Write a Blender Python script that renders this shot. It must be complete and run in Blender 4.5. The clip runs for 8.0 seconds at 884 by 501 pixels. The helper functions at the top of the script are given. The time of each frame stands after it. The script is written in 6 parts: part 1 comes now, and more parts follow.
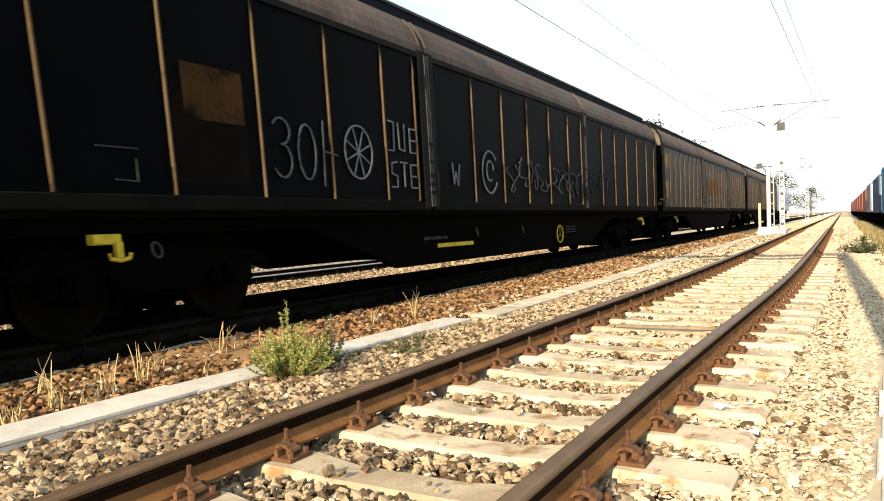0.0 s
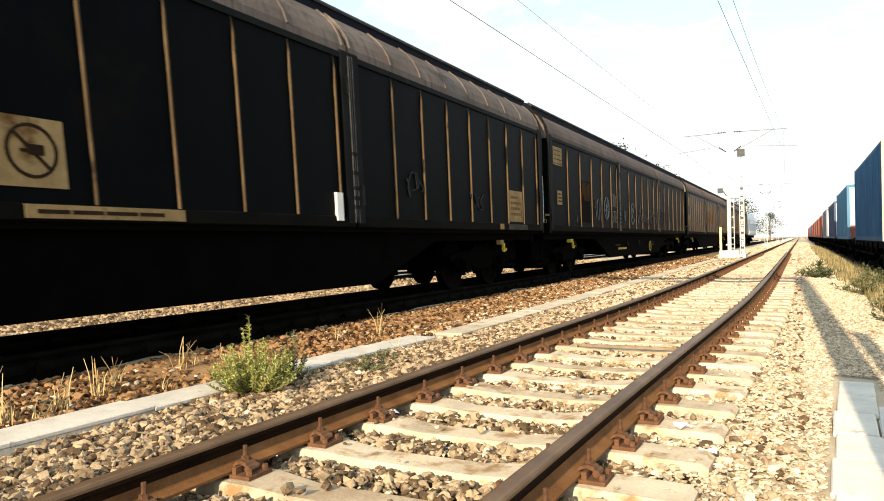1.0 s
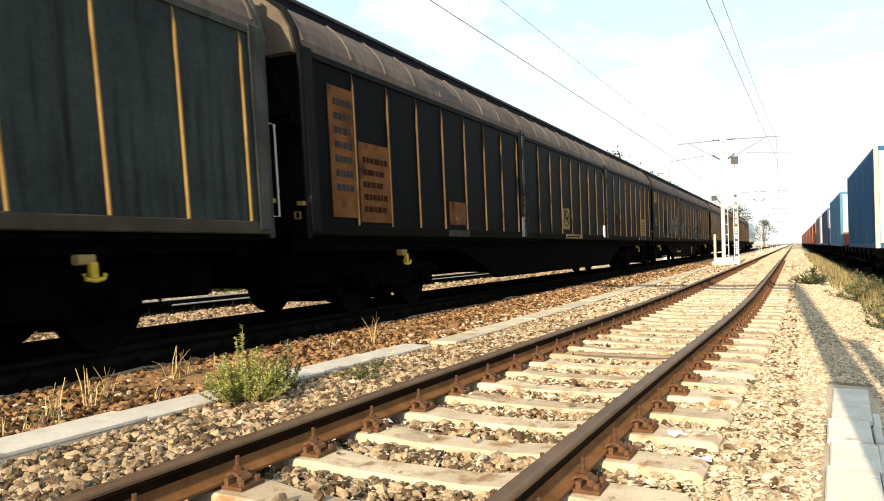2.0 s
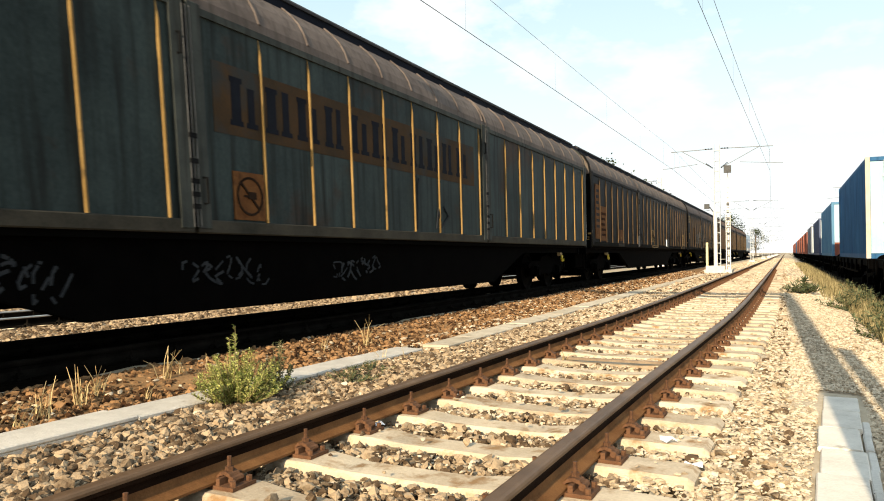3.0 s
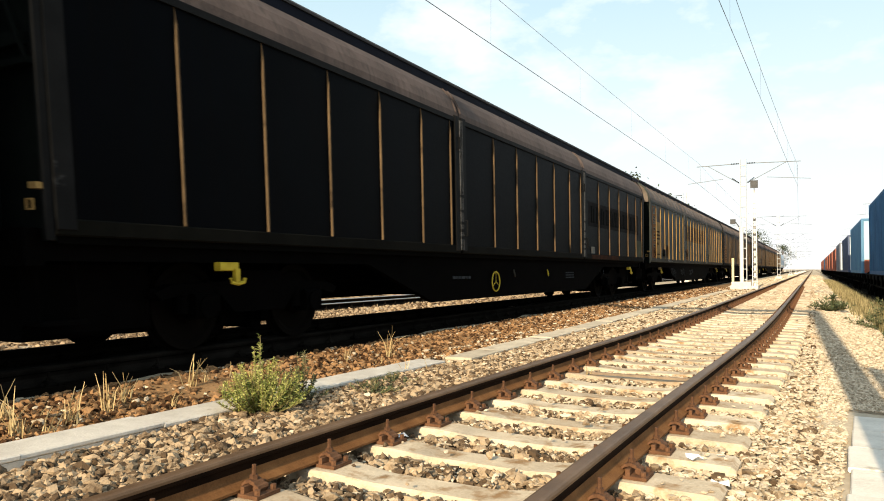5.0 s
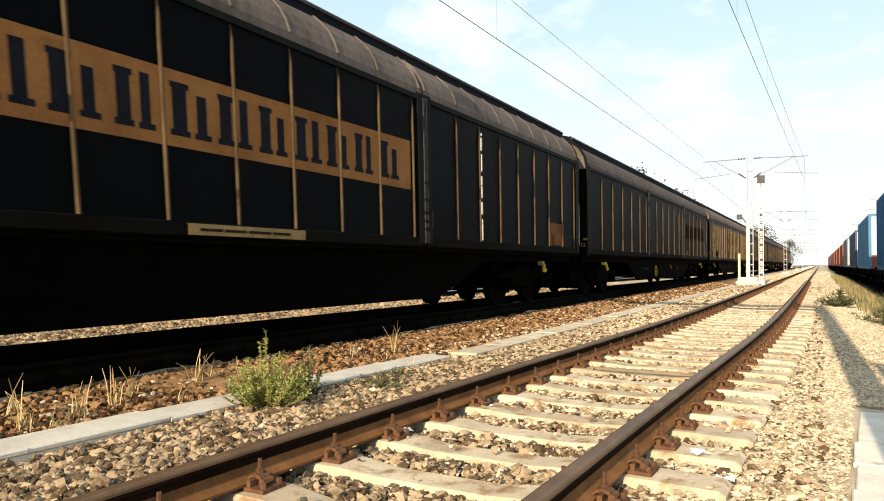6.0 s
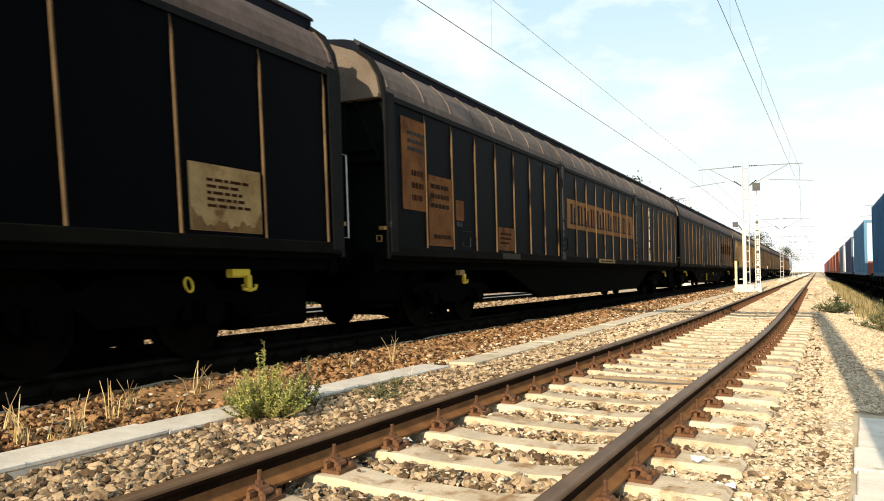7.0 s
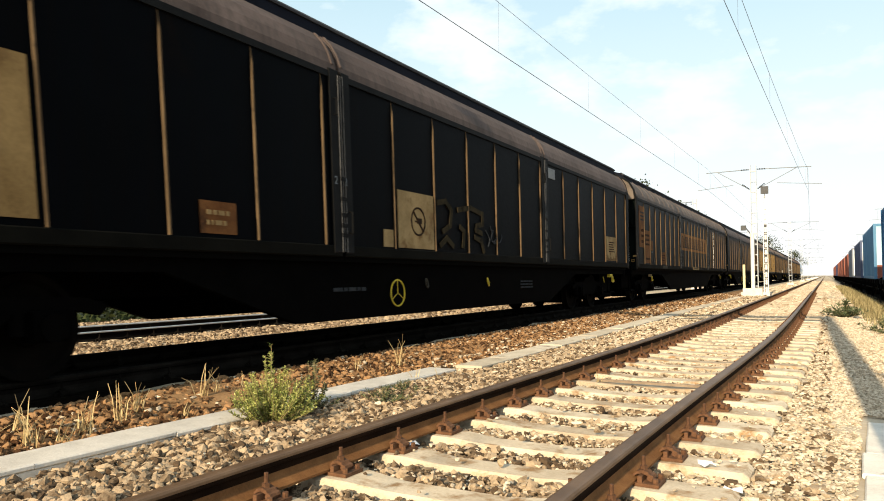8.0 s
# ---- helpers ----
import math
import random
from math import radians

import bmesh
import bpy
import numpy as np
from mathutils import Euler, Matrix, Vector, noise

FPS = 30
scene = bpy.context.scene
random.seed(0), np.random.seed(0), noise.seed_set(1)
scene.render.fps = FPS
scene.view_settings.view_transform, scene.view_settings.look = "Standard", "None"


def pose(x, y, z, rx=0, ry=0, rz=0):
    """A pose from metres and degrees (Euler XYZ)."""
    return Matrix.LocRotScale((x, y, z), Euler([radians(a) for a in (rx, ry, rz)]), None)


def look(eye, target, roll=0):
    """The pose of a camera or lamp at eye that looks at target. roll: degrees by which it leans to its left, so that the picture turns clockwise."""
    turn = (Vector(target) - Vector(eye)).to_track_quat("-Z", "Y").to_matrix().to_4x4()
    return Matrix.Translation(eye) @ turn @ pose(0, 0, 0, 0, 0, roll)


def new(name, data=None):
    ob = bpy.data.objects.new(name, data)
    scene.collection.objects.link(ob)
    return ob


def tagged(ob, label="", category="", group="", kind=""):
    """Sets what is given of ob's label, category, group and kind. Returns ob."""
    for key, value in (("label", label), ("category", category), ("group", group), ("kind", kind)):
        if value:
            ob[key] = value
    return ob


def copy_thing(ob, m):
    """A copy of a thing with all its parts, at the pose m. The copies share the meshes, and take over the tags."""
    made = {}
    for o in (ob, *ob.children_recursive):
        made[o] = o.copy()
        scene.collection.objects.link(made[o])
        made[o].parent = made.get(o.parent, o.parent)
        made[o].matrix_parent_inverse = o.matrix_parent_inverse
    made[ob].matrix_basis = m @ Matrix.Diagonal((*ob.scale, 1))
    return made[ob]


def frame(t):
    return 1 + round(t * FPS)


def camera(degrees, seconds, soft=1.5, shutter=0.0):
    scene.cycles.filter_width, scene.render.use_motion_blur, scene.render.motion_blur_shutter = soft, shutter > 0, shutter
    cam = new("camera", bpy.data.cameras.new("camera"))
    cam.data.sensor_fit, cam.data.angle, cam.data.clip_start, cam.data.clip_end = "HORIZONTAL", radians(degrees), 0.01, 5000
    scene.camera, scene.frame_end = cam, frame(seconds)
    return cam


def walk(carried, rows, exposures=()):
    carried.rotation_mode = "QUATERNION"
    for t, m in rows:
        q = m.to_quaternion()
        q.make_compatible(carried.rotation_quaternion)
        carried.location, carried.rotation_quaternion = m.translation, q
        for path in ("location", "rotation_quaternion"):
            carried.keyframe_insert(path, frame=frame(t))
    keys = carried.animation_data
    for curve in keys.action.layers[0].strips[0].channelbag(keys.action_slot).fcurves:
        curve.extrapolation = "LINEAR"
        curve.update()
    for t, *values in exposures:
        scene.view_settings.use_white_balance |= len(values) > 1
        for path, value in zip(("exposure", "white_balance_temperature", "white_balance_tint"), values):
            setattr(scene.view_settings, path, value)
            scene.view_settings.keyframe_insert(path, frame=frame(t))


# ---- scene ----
# ================= camera and its walk =================
cam = camera(63.0, 8.0, soft=1.0, shutter=0.8)
# the sensor is read from the top row to the bottom one
scene.cycles.rolling_shutter_type, scene.cycles.rolling_shutter_duration = "TOP", 0.08
walk(cam, [
    (0, pose(-0.015, -0.001, 1.087, 88.11, 2.27, 29.04)),
    (0.5, pose(0.001, 0.013, 1.079, 88.75, 1.96, 26.43)),
    (1, pose(-0.002, 0.002, 1.077, 89.50, 1.29, 26.43)),
    (1.5, pose(0.004, 0.013, 1.083, 89.92, 1.73, 26.28)),
    (3, pose(-0.004, 0.002, 1.073, 90.45, 0.62, 25.48)),
    (3.5, pose(-0.009, -0.003, 1.072, 90.57, 0.52, 25.87)),
    (4, pose(-0.001, -0.002, 1.071, 91.19, -0.09, 25.68)),
    (4.5, pose(-0.014, -0.013, 1.074, 91.55, -0.14, 26.53)),
    (6, pose(-0.011, -0.018, 1.071, 91.07, -0.10, 27.68)),
    (6.5, pose(-0.007, -0.021, 1.070, 91.75, -0.02, 27.42)),
    (7, pose(-0.014, -0.024, 1.065, 91.88, 0.42, 27.45)),
    (7.5, pose(-0.012, -0.027, 1.071, 91.88, 0.37, 27.80)),
    (8, pose(-0.009, -0.030, 1.067, 92.13, 0.32, 28.00)),
], exposures=[(0, 0.95), (1.5, 0.85), (3, 0.70), (8, 0.65)])

# ================= world, sun =================
SUN_ELEV = 22.0
SUN_SIDE = 1.6      # the sun stands behind the camera, this many degrees to the right of the tracks
world = bpy.data.worlds.new("sky")
scene.world = world
world.use_nodes = True
wt = world.node_tree
wt.nodes.clear()
sky = wt.nodes.new("ShaderNodeTexSky")
sky.sky_type = "NISHITA"
sky.sun_disc = False
sky.sun_elevation = radians(SUN_ELEV)
sky.sun_rotation = radians(180)
sky.air_density, sky.dust_density, sky.ozone_density = 1.0, 2.2, 1.0
coord = wt.nodes.new("ShaderNodeTexCoord")
squash = wt.nodes.new("ShaderNodeMapping")
squash.inputs["Scale"].default_value = (2.6, 2.6, 5.5)
clouds = wt.nodes.new("ShaderNodeTexNoise")
clouds.inputs["Scale"].default_value = 2.3
clouds.inputs["Detail"].default_value = 6
clouds.inputs["Roughness"].default_value = 0.55
ramp = wt.nodes.new("ShaderNodeValToRGB")
ramp.color_ramp.elements[0].position, ramp.color_ramp.elements[1].position = 0.48, 0.66
ramp.color_ramp.elements[1].color = (0.8, 0.8, 0.8, 1)
mixc = wt.nodes.new("ShaderNodeMix")
mixc.data_type = "RGBA"
mixc.inputs[7].default_value = (7.5, 7.7, 7.8, 1)
back = wt.nodes.new("ShaderNodeBackground")
back.inputs["Strength"].default_value = 0.115
wout = wt.nodes.new("ShaderNodeOutputWorld")
wt.links.new(coord.outputs["Generated"], squash.inputs["Vector"])
wt.links.new(squash.outputs["Vector"], clouds.inputs["Vector"])
wt.links.new(clouds.outputs["Fac"], ramp.inputs["Fac"])
wt.links.new(ramp.outputs["Color"], mixc.inputs[0])
wt.links.new(sky.outputs["Color"], mixc.inputs[6])
# pale haze low in the sky
split = wt.nodes.new("ShaderNodeSeparateXYZ")
haze = wt.nodes.new("ShaderNodeMapRange")
haze.interpolation_type = "SMOOTHSTEP"
haze.inputs[1].default_value, haze.inputs[2].default_value, haze.inputs[3].default_value, haze.inputs[4].default_value = 0.0, 0.75, 0.97, 0.4
mixh = wt.nodes.new("ShaderNodeMix")
mixh.data_type = "RGBA"
tone = wt.nodes.new("ShaderNodeValToRGB")
tone.color_ramp.elements[0].position, tone.color_ramp.elements[1].position = 0.02, 0.40
tone.color_ramp.elements[0].color, tone.color_ramp.elements[1].color = (0.98, 1.0, 1.0, 1), (0.66, 0.91, 0.96, 1)
lift = wt.nodes.new("ShaderNodeVectorMath")
lift.operation = "SCALE"
lift.inputs["Scale"].default_value = 6.2
wt.links.new(tone.outputs["Color"], lift.inputs[0])
wt.links.new(lift.outputs[0], mixh.inputs[7])
wt.links.new(coord.outputs["Generated"], split.inputs[0])
wt.links.new(split.outputs["Z"], haze.inputs[0])
wt.links.new(split.outputs["Z"], tone.inputs["Fac"])
wt.links.new(haze.outputs[0], mixh.inputs[0])
wt.links.new(mixc.outputs[2], mixh.inputs[6])
veil = wt.nodes.new("ShaderNodeMix")
veil.data_type = "RGBA"
veil.inputs[7].default_value = (6.0, 6.1, 6.1, 1)
wt.links.new(ramp.outputs["Color"], veil.inputs[0])
wt.links.new(mixh.outputs[2], veil.inputs[6])
wt.links.new(veil.outputs[2], back.inputs["Color"])
wt.links.new(back.outputs["Background"], wout.inputs["Surface"])

lamp = bpy.data.lights.new("sun", "SUN")
lamp.energy, lamp.angle, lamp.color = 5.0, radians(0.5), (1.0, 0.81, 0.55)
sun = new("sun", lamp)
ray_dir = Vector((-math.sin(radians(SUN_SIDE)), math.cos(radians(SUN_SIDE)), -math.tan(radians(SUN_ELEV))))
sun.matrix_world = look(Vector((3, -60, 40)), Vector((3, -60, 40)) + ray_dir)


# ================= materials =================
def mat(name, dark, light, scale=4.0, rough=0.8, metal=0.0, bump=0.2, fine=60.0, spot=None, spot_scale=1.2, spot_at=0.6,
        island=0.0, objvar=0.0, space="Object", stretch=(1, 1, 1), spec=0.5, streak=None):
    """Two colours mixed by noise at two scales, an optional third colour in patches, grain and bump."""
    m = bpy.data.materials.new(name)
    m.use_nodes = True
    nt = m.node_tree
    n, l = nt.nodes, nt.links
    bsdf = n["Principled BSDF"]
    if space == "World":
        vec = n.new("ShaderNodeNewGeometry").outputs["Position"]
    else:
        vec = n.new("ShaderNodeTexCoord").outputs["Object"]
    mp = n.new("ShaderNodeMapping")
    mp.inputs["Scale"].default_value = stretch
    l.new(vec, mp.inputs["Vector"])
    vec = mp.outputs["Vector"]

    def noise_at(s, detail=5.0, r=0.6):
        t = n.new("ShaderNodeTexNoise")
        t.inputs["Scale"].default_value, t.inputs["Detail"].default_value, t.inputs["Roughness"].default_value = s, detail, r
        l.new(vec, t.inputs["Vector"])
        return t.outputs["Fac"]

    big, small = noise_at(scale), noise_at(fine, 3.0)
    add = n.new("ShaderNodeMath")
    add.operation = "MULTIPLY_ADD"
    add.inputs[1].default_value = 0.45
    l.new(small, add.inputs[0])
    l.new(big, add.inputs[2])
    fac = add.outputs[0]
    if island or objvar:
        if island:
            rnd = n.new("ShaderNodeNewGeometry").outputs["Random Per Island"]
        else:
            rnd = n.new("ShaderNodeObjectInfo").outputs["Random"]
        a2 = n.new("ShaderNodeMath")
        a2.operation = "MULTIPLY_ADD"
        a2.inputs[1].default_value = island or objvar
        l.new(rnd, a2.inputs[0])
        l.new(fac, a2.inputs[2])
        sub = n.new("ShaderNodeMath")
        sub.operation = "SUBTRACT"
        sub.inputs[1].default_value = (island or objvar) / 2
        l.new(a2.outputs[0], sub.inputs[0])
        fac = sub.outputs[0]
    cr = n.new("ShaderNodeValToRGB")
    cr.color_ramp.elements[0].position, cr.color_ramp.elements[1].position = 0.45, 0.98
    cr.color_ramp.elements[0].color, cr.color_ramp.elements[1].color = (*dark, 1), (*light, 1)
    l.new(fac, cr.inputs["Fac"])
    col = cr.outputs["Color"]
    if spot:
        sr = n.new("ShaderNodeValToRGB")
        sr.color_ramp.elements[0].position, sr.color_ramp.elements[1].position = spot_at, spot_at + 0.12
        l.new(noise_at(spot_scale, 7.0, 0.65), sr.inputs["Fac"])
        mx = n.new("ShaderNodeMix")
        mx.data_type = "RGBA"
        mx.inputs[7].default_value = (*spot, 1)
        l.new(sr.outputs["Color"], mx.inputs[0])
        l.new(col, mx.inputs[6])
        col = mx.outputs[2]
    if streak:
        sm = n.new("ShaderNodeMapping")
        sm.inputs["Scale"].default_value = (6.0, 6.0, 0.35)
        l.new(vec, sm.inputs["Vector"])
        st = n.new("ShaderNodeTexNoise")
        st.inputs["Scale"].default_value, st.inputs["Detail"].default_value = 1.6, 5
        l.new(sm.outputs["Vector"], st.inputs["Vector"])
        r2 = n.new("ShaderNodeValToRGB")
        r2.color_ramp.elements[0].position, r2.color_ramp.elements[1].position = 0.48, 0.75
        l.new(st.outputs["Fac"], r2.inputs["Fac"])
        mx = n.new("ShaderNodeMix")
        mx.data_type = "RGBA"
        mx.inputs[7].default_value = (*streak, 1)
        l.new(r2.outputs["Color"], mx.inputs[0])
        l.new(col, mx.inputs[6])
        col = mx.outputs[2]
    l.new(col, bsdf.inputs["Base Color"])
    rr = n.new("ShaderNodeMapRange")
    rr.inputs[3].default_value, rr.inputs[4].default_value = max(0.05, rough - 0.12), min(1.0, rough + 0.12)
    l.new(small, rr.inputs[0])
    l.new(rr.outputs[0], bsdf.inputs["Roughness"])
    bsdf.inputs["Metallic"].default_value = metal
    bsdf.inputs["Specular IOR Level"].default_value = spec
    if bump:
        b = n.new("ShaderNodeBump")
        b.inputs["Strength"].default_value = bump
        b.inputs["Distance"].default_value = 0.02
        l.new(fac, b.inputs["Height"])
        l.new(b.outputs["Normal"], bsdf.inputs["Normal"])
    return m


GRAVEL = mat("gravel", (0.30, 0.240, 0.165), (0.60, 0.505, 0.380), 1.1, 0.95, bump=0.06, fine=22.0, spot=(0.45, 0.365, 0.250), spot_scale=0.5, space="World", spec=0.1)
STONE = mat("ballast stone", (0.085, 0.057, 0.035), (0.39, 0.295, 0.195), 14.0, 0.92, bump=0.5, fine=90.0, island=0.95, space="World", spec=0.12)
RUST_DIRT = mat("rust stained dirt", (0.13, 0.070, 0.032), (0.38, 0.235, 0.120), 1.4, 0.95, bump=0.2, fine=30.0, spot=(0.40, 0.29, 0.17), spot_scale=0.6, spot_at=0.58, space="World", spec=0.05)
# crevice shade among the ballast, put into a dark sheet's colour
CREVICE_SHADE = mat("shade colour between ballast stones", (0.030, 0.020, 0.012), (0.085, 0.060, 0.036), 9.0, 0.95, bump=0.6, fine=45.0, space="World", spec=0.05)
STONE_RUST = mat("rusty ballast stone", (0.046, 0.022, 0.010), (0.31, 0.180, 0.088), 14.0, 0.95, bump=0.5, fine=90.0, island=0.85, space="World", spec=0.12)
STONE_TAN = mat("sandy ballast stone", (0.33, 0.262, 0.180), (0.66, 0.560, 0.425), 12.0, 0.95, bump=0.4, fine=90.0, island=0.65, space="World", spec=0.12)
CONCRETE = mat("sleeper concrete", (0.37, 0.288, 0.200), (0.65, 0.550, 0.410), 3.0, 0.92, bump=0.4, fine=60.0, spot=(0.30, 0.185, 0.092), spot_scale=4.5, spot_at=0.53, objvar=0.45, space="World", spec=0.12)
DUCT = mat("trough concrete", (0.46, 0.43, 0.385), (0.70, 0.665, 0.61), 4.0, 0.92, bump=0.4, fine=60.0, spot=(0.30, 0.245, 0.18), spot_scale=6.0, spot_at=0.62, objvar=0.25, space="World", spec=0.15)
TROUGH_OLD = mat("sandy old concrete", (0.45, 0.385, 0.295), (0.66, 0.585, 0.465), 4.0, 0.92, bump=0.4, fine=60.0, spot=(0.27, 0.215, 0.15), spot_scale=5.0, spot_at=0.56, objvar=0.3, space="World", spec=0.12)
DARK_TURF = mat("dark rough turf", (0.012, 0.016, 0.007), (0.05, 0.055, 0.022), 1.5, 0.95, bump=0.3, fine=20.0, space="World", spec=0.05)
# unlit rail sides: their shade is put into this dark web colour
RAIL_WEB_SHADE = mat("shade-dark rail web", (0.005, 0.003, 0.002), (0.026, 0.013, 0.007), 3.0, 0.9, bump=0.25, fine=120.0, space="World", spec=0.05)
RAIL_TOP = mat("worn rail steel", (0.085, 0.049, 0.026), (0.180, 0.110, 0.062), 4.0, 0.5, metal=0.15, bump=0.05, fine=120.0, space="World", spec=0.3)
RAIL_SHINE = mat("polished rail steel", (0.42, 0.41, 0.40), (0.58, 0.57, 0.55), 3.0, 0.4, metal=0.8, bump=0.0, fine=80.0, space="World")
# rust of the rail foot, lightened to paint the sun on it
FOOT_RUST = mat("sunlit rusty rail foot", (0.105, 0.045, 0.017), (0.235, 0.115, 0.046), 5.0, 0.9, bump=0.25, fine=100.0, space="World", spec=0.1)
CLIP = mat("rusty fastening", (0.045, 0.021, 0.011), (0.16, 0.077, 0.038), 14.0, 0.85, bump=0.4, fine=150.0, spec=0.25)
WAGON_BLACK = mat("near-black wagon paint", (0.0010, 0.0010, 0.0010), (0.003, 0.003, 0.0026), 2.0, 0.9, bump=0.1, fine=40.0, spec=0.02)
# grime colour taken to near black, carrying the shade under the wagons
UNDER = mat("shade-black underframe grime", (0.0006, 0.0006, 0.0006), (0.0022, 0.0020, 0.0019), 3.0, 0.9, bump=0.25, fine=40.0, spec=0.015)
ROOF_BROWN = mat("weathered brown roof", (0.046, 0.033, 0.029), (0.120, 0.090, 0.080), 1.2, 0.8, bump=0.15, fine=30.0, spot=(0.040, 0.028, 0.025), spot_scale=1.5, streak=(0.055, 0.042, 0.038), spec=0.22)
ROOF_GREY = mat("weathered grey roof", (0.060, 0.047, 0.042), (0.150, 0.122, 0.108), 1.2, 0.8, bump=0.15, fine=30.0, spot=(0.100, 0.060, 0.042), spot_scale=1.0, streak=(0.060, 0.048, 0.042), spec=0.22)
ROOF_DARK = mat("blue black roof edge", (0.002, 0.003, 0.007), (0.006, 0.008, 0.016), 2.0, 0.8, bump=0.05, fine=30.0, spec=0.1)
# shade on the wagon sides is put into these two near-black wall colours
PANEL_H = mat("shade-dark blue brown panel", (0.0002, 0.0004, 0.0009), (0.0008, 0.0013, 0.0023), 1.3, 0.5, bump=0.05, fine=25.0, spot=(0.0030, 0.0017, 0.0012), spot_scale=0.8, spot_at=0.62, streak=(0.0010, 0.0009, 0.0011), spec=0.02)
PANEL_T = mat("shade-dark green black panel", (0.0004, 0.0008, 0.0014), (0.0017, 0.0027, 0.0038), 1.3, 0.5, bump=0.05, fine=25.0, spot=(0.0075, 0.0050, 0.0034), spot_scale=0.7, spot_at=0.60, streak=(0.0024, 0.0022, 0.0020), spec=0.025)
PANEL_G = mat("faded grey green panel", (0.0075, 0.0130, 0.0140), (0.040, 0.056, 0.055), 0.8, 0.6, bump=0.06, fine=25.0, spot=(0.040, 0.021, 0.012), spot_scale=0.5, spot_at=0.56, streak=(0.008, 0.0085, 0.008), spec=0.09)
PANEL_B = mat("brown panel", (0.008, 0.0062, 0.0052), (0.030, 0.023, 0.018), 1.2, 0.5, bump=0.05, fine=25.0, spot=(0.045, 0.026, 0.014), spot_scale=0.6, spot_at=0.58, streak=(0.009, 0.007, 0.006), spec=0.12)
RIB_H = mat("dusty brown rib", (0.046, 0.031, 0.017), (0.140, 0.094, 0.052), 2.0, 0.85, bump=0.15, fine=60.0, spot=(0.016, 0.011, 0.008), spot_scale=2.5, spot_at=0.60, spec=0.12)
RIB_T = mat("dusty ochre rib", (0.16, 0.095, 0.028), (0.34, 0.22, 0.085), 2.0, 0.85, bump=0.15, fine=60.0, spot=(0.05, 0.033, 0.016), spot_scale=2.5, spot_at=0.62, spec=0.12)
# dirty sill, its colour blackened further for the shaded side
SILL = mat("shade-dark dirty sill", (0.0013, 0.0013, 0.0010), (0.0056, 0.0054, 0.0040), 2.5, 0.85, bump=0.15, fine=50.0, spot=(0.018, 0.008, 0.005), spot_scale=0.5, spot_at=0.66, spec=0.05)
SILL_G = mat("dirty grey sill", (0.020, 0.019, 0.015), (0.058, 0.052, 0.040), 2.5, 0.85, bump=0.15, fine=50.0, spec=0.12)
# grey posts, painted near black for the shaded side
POST = mat("shade-dark grey door post", (0.0020, 0.0022, 0.0025), (0.0080, 0.0083, 0.0088), 3.0, 0.7, bump=0.1, fine=50.0, spot=(0.09, 0.09, 0.09), spot_scale=2.5, spot_at=0.70, spec=0.08)
ROD = mat("dull steel strip", (0.035, 0.036, 0.038), (0.105, 0.108, 0.112), 6.0, 0.6, bump=0.05, fine=60.0, spec=0.3)
SPRAY = mat("faded olive spray paint", (0.009, 0.008, 0.005), (0.045, 0.035, 0.020), 3.0, 0.85, bump=0.0, fine=20.0, spot=(0.008, 0.007, 0.005), spot_scale=3.0, spot_at=0.56, spec=0.03)
CREAM = mat("cream plate", (0.165, 0.105, 0.044), (0.33, 0.235, 0.115), 3.0, 0.8, bump=0.05, fine=40.0, spot=(0.10, 0.047, 0.016), spot_scale=2.2, spot_at=0.56, spec=0.1)
ORANGE = mat("faded orange plate", (0.075, 0.028, 0.009), (0.18, 0.078, 0.026), 3.0, 0.8, bump=0.05, fine=40.0, spot=(0.040, 0.017, 0.008), spot_scale=2.0, spot_at=0.54, spec=0.1)
TAN_RUST = mat("rust run on plate", (0.085, 0.045, 0.018), (0.17, 0.105, 0.046), 5.0, 0.9, bump=0.1, fine=40.0, spec=0.08)
DATA_GREY = mat("grubby pale print box", (0.085, 0.080, 0.068), (0.17, 0.16, 0.135), 4.0, 0.8, bump=0.0, fine=40.0, spec=0.1)
BLOOM = mat("brown rust bloom", (0.016, 0.009, 0.004), (0.062, 0.032, 0.012), 1.4, 0.85, bump=0.0, fine=20.0, spot=(0.005, 0.0035, 0.0025), spot_scale=2.2, spot_at=0.50, spec=0.03)
DUSTY = mat("dusty rust bloom", (0.0010, 0.0009, 0.0010), (0.0085, 0.0058, 0.0040), 1.6, 0.85, bump=0.0, fine=20.0, spot=(0.0015, 0.0014, 0.0018), spot_scale=1.8, spot_at=0.5, spec=0.03)
CHALK_PLATE = mat("dull grey plate", (0.13, 0.135, 0.14), (0.24, 0.245, 0.25), 4.0, 0.7, bump=0.05, fine=40.0, spec=0.15)
TAN = mat("tan plate", (0.140, 0.084, 0.030), (0.29, 0.190, 0.080), 2.0, 0.8, bump=0.05, fine=40.0, spot=(0.075, 0.036, 0.013), spot_scale=1.6, spot_at=0.56, spec=0.12)
RUST_PATCH = mat("rust stain", (0.012, 0.005, 0.003), (0.042, 0.016, 0.008), 4.0, 0.9, bump=0.1, fine=50.0, spec=0.05)
INK = mat("dark lettering paint", (0.003, 0.004, 0.008), (0.009, 0.011, 0.017), 5.0, 0.8, bump=0.0, spec=0.1)
PRINT = mat("brown black print", (0.010, 0.006, 0.004), (0.030, 0.018, 0.011), 5.0, 0.85, bump=0.0, spec=0.05)
CHALK_MID = mat("thin chalk paint", (0.028, 0.034, 0.041), (0.085, 0.095, 0.105), 8.0, 0.9, bump=0.0, spec=0.1)
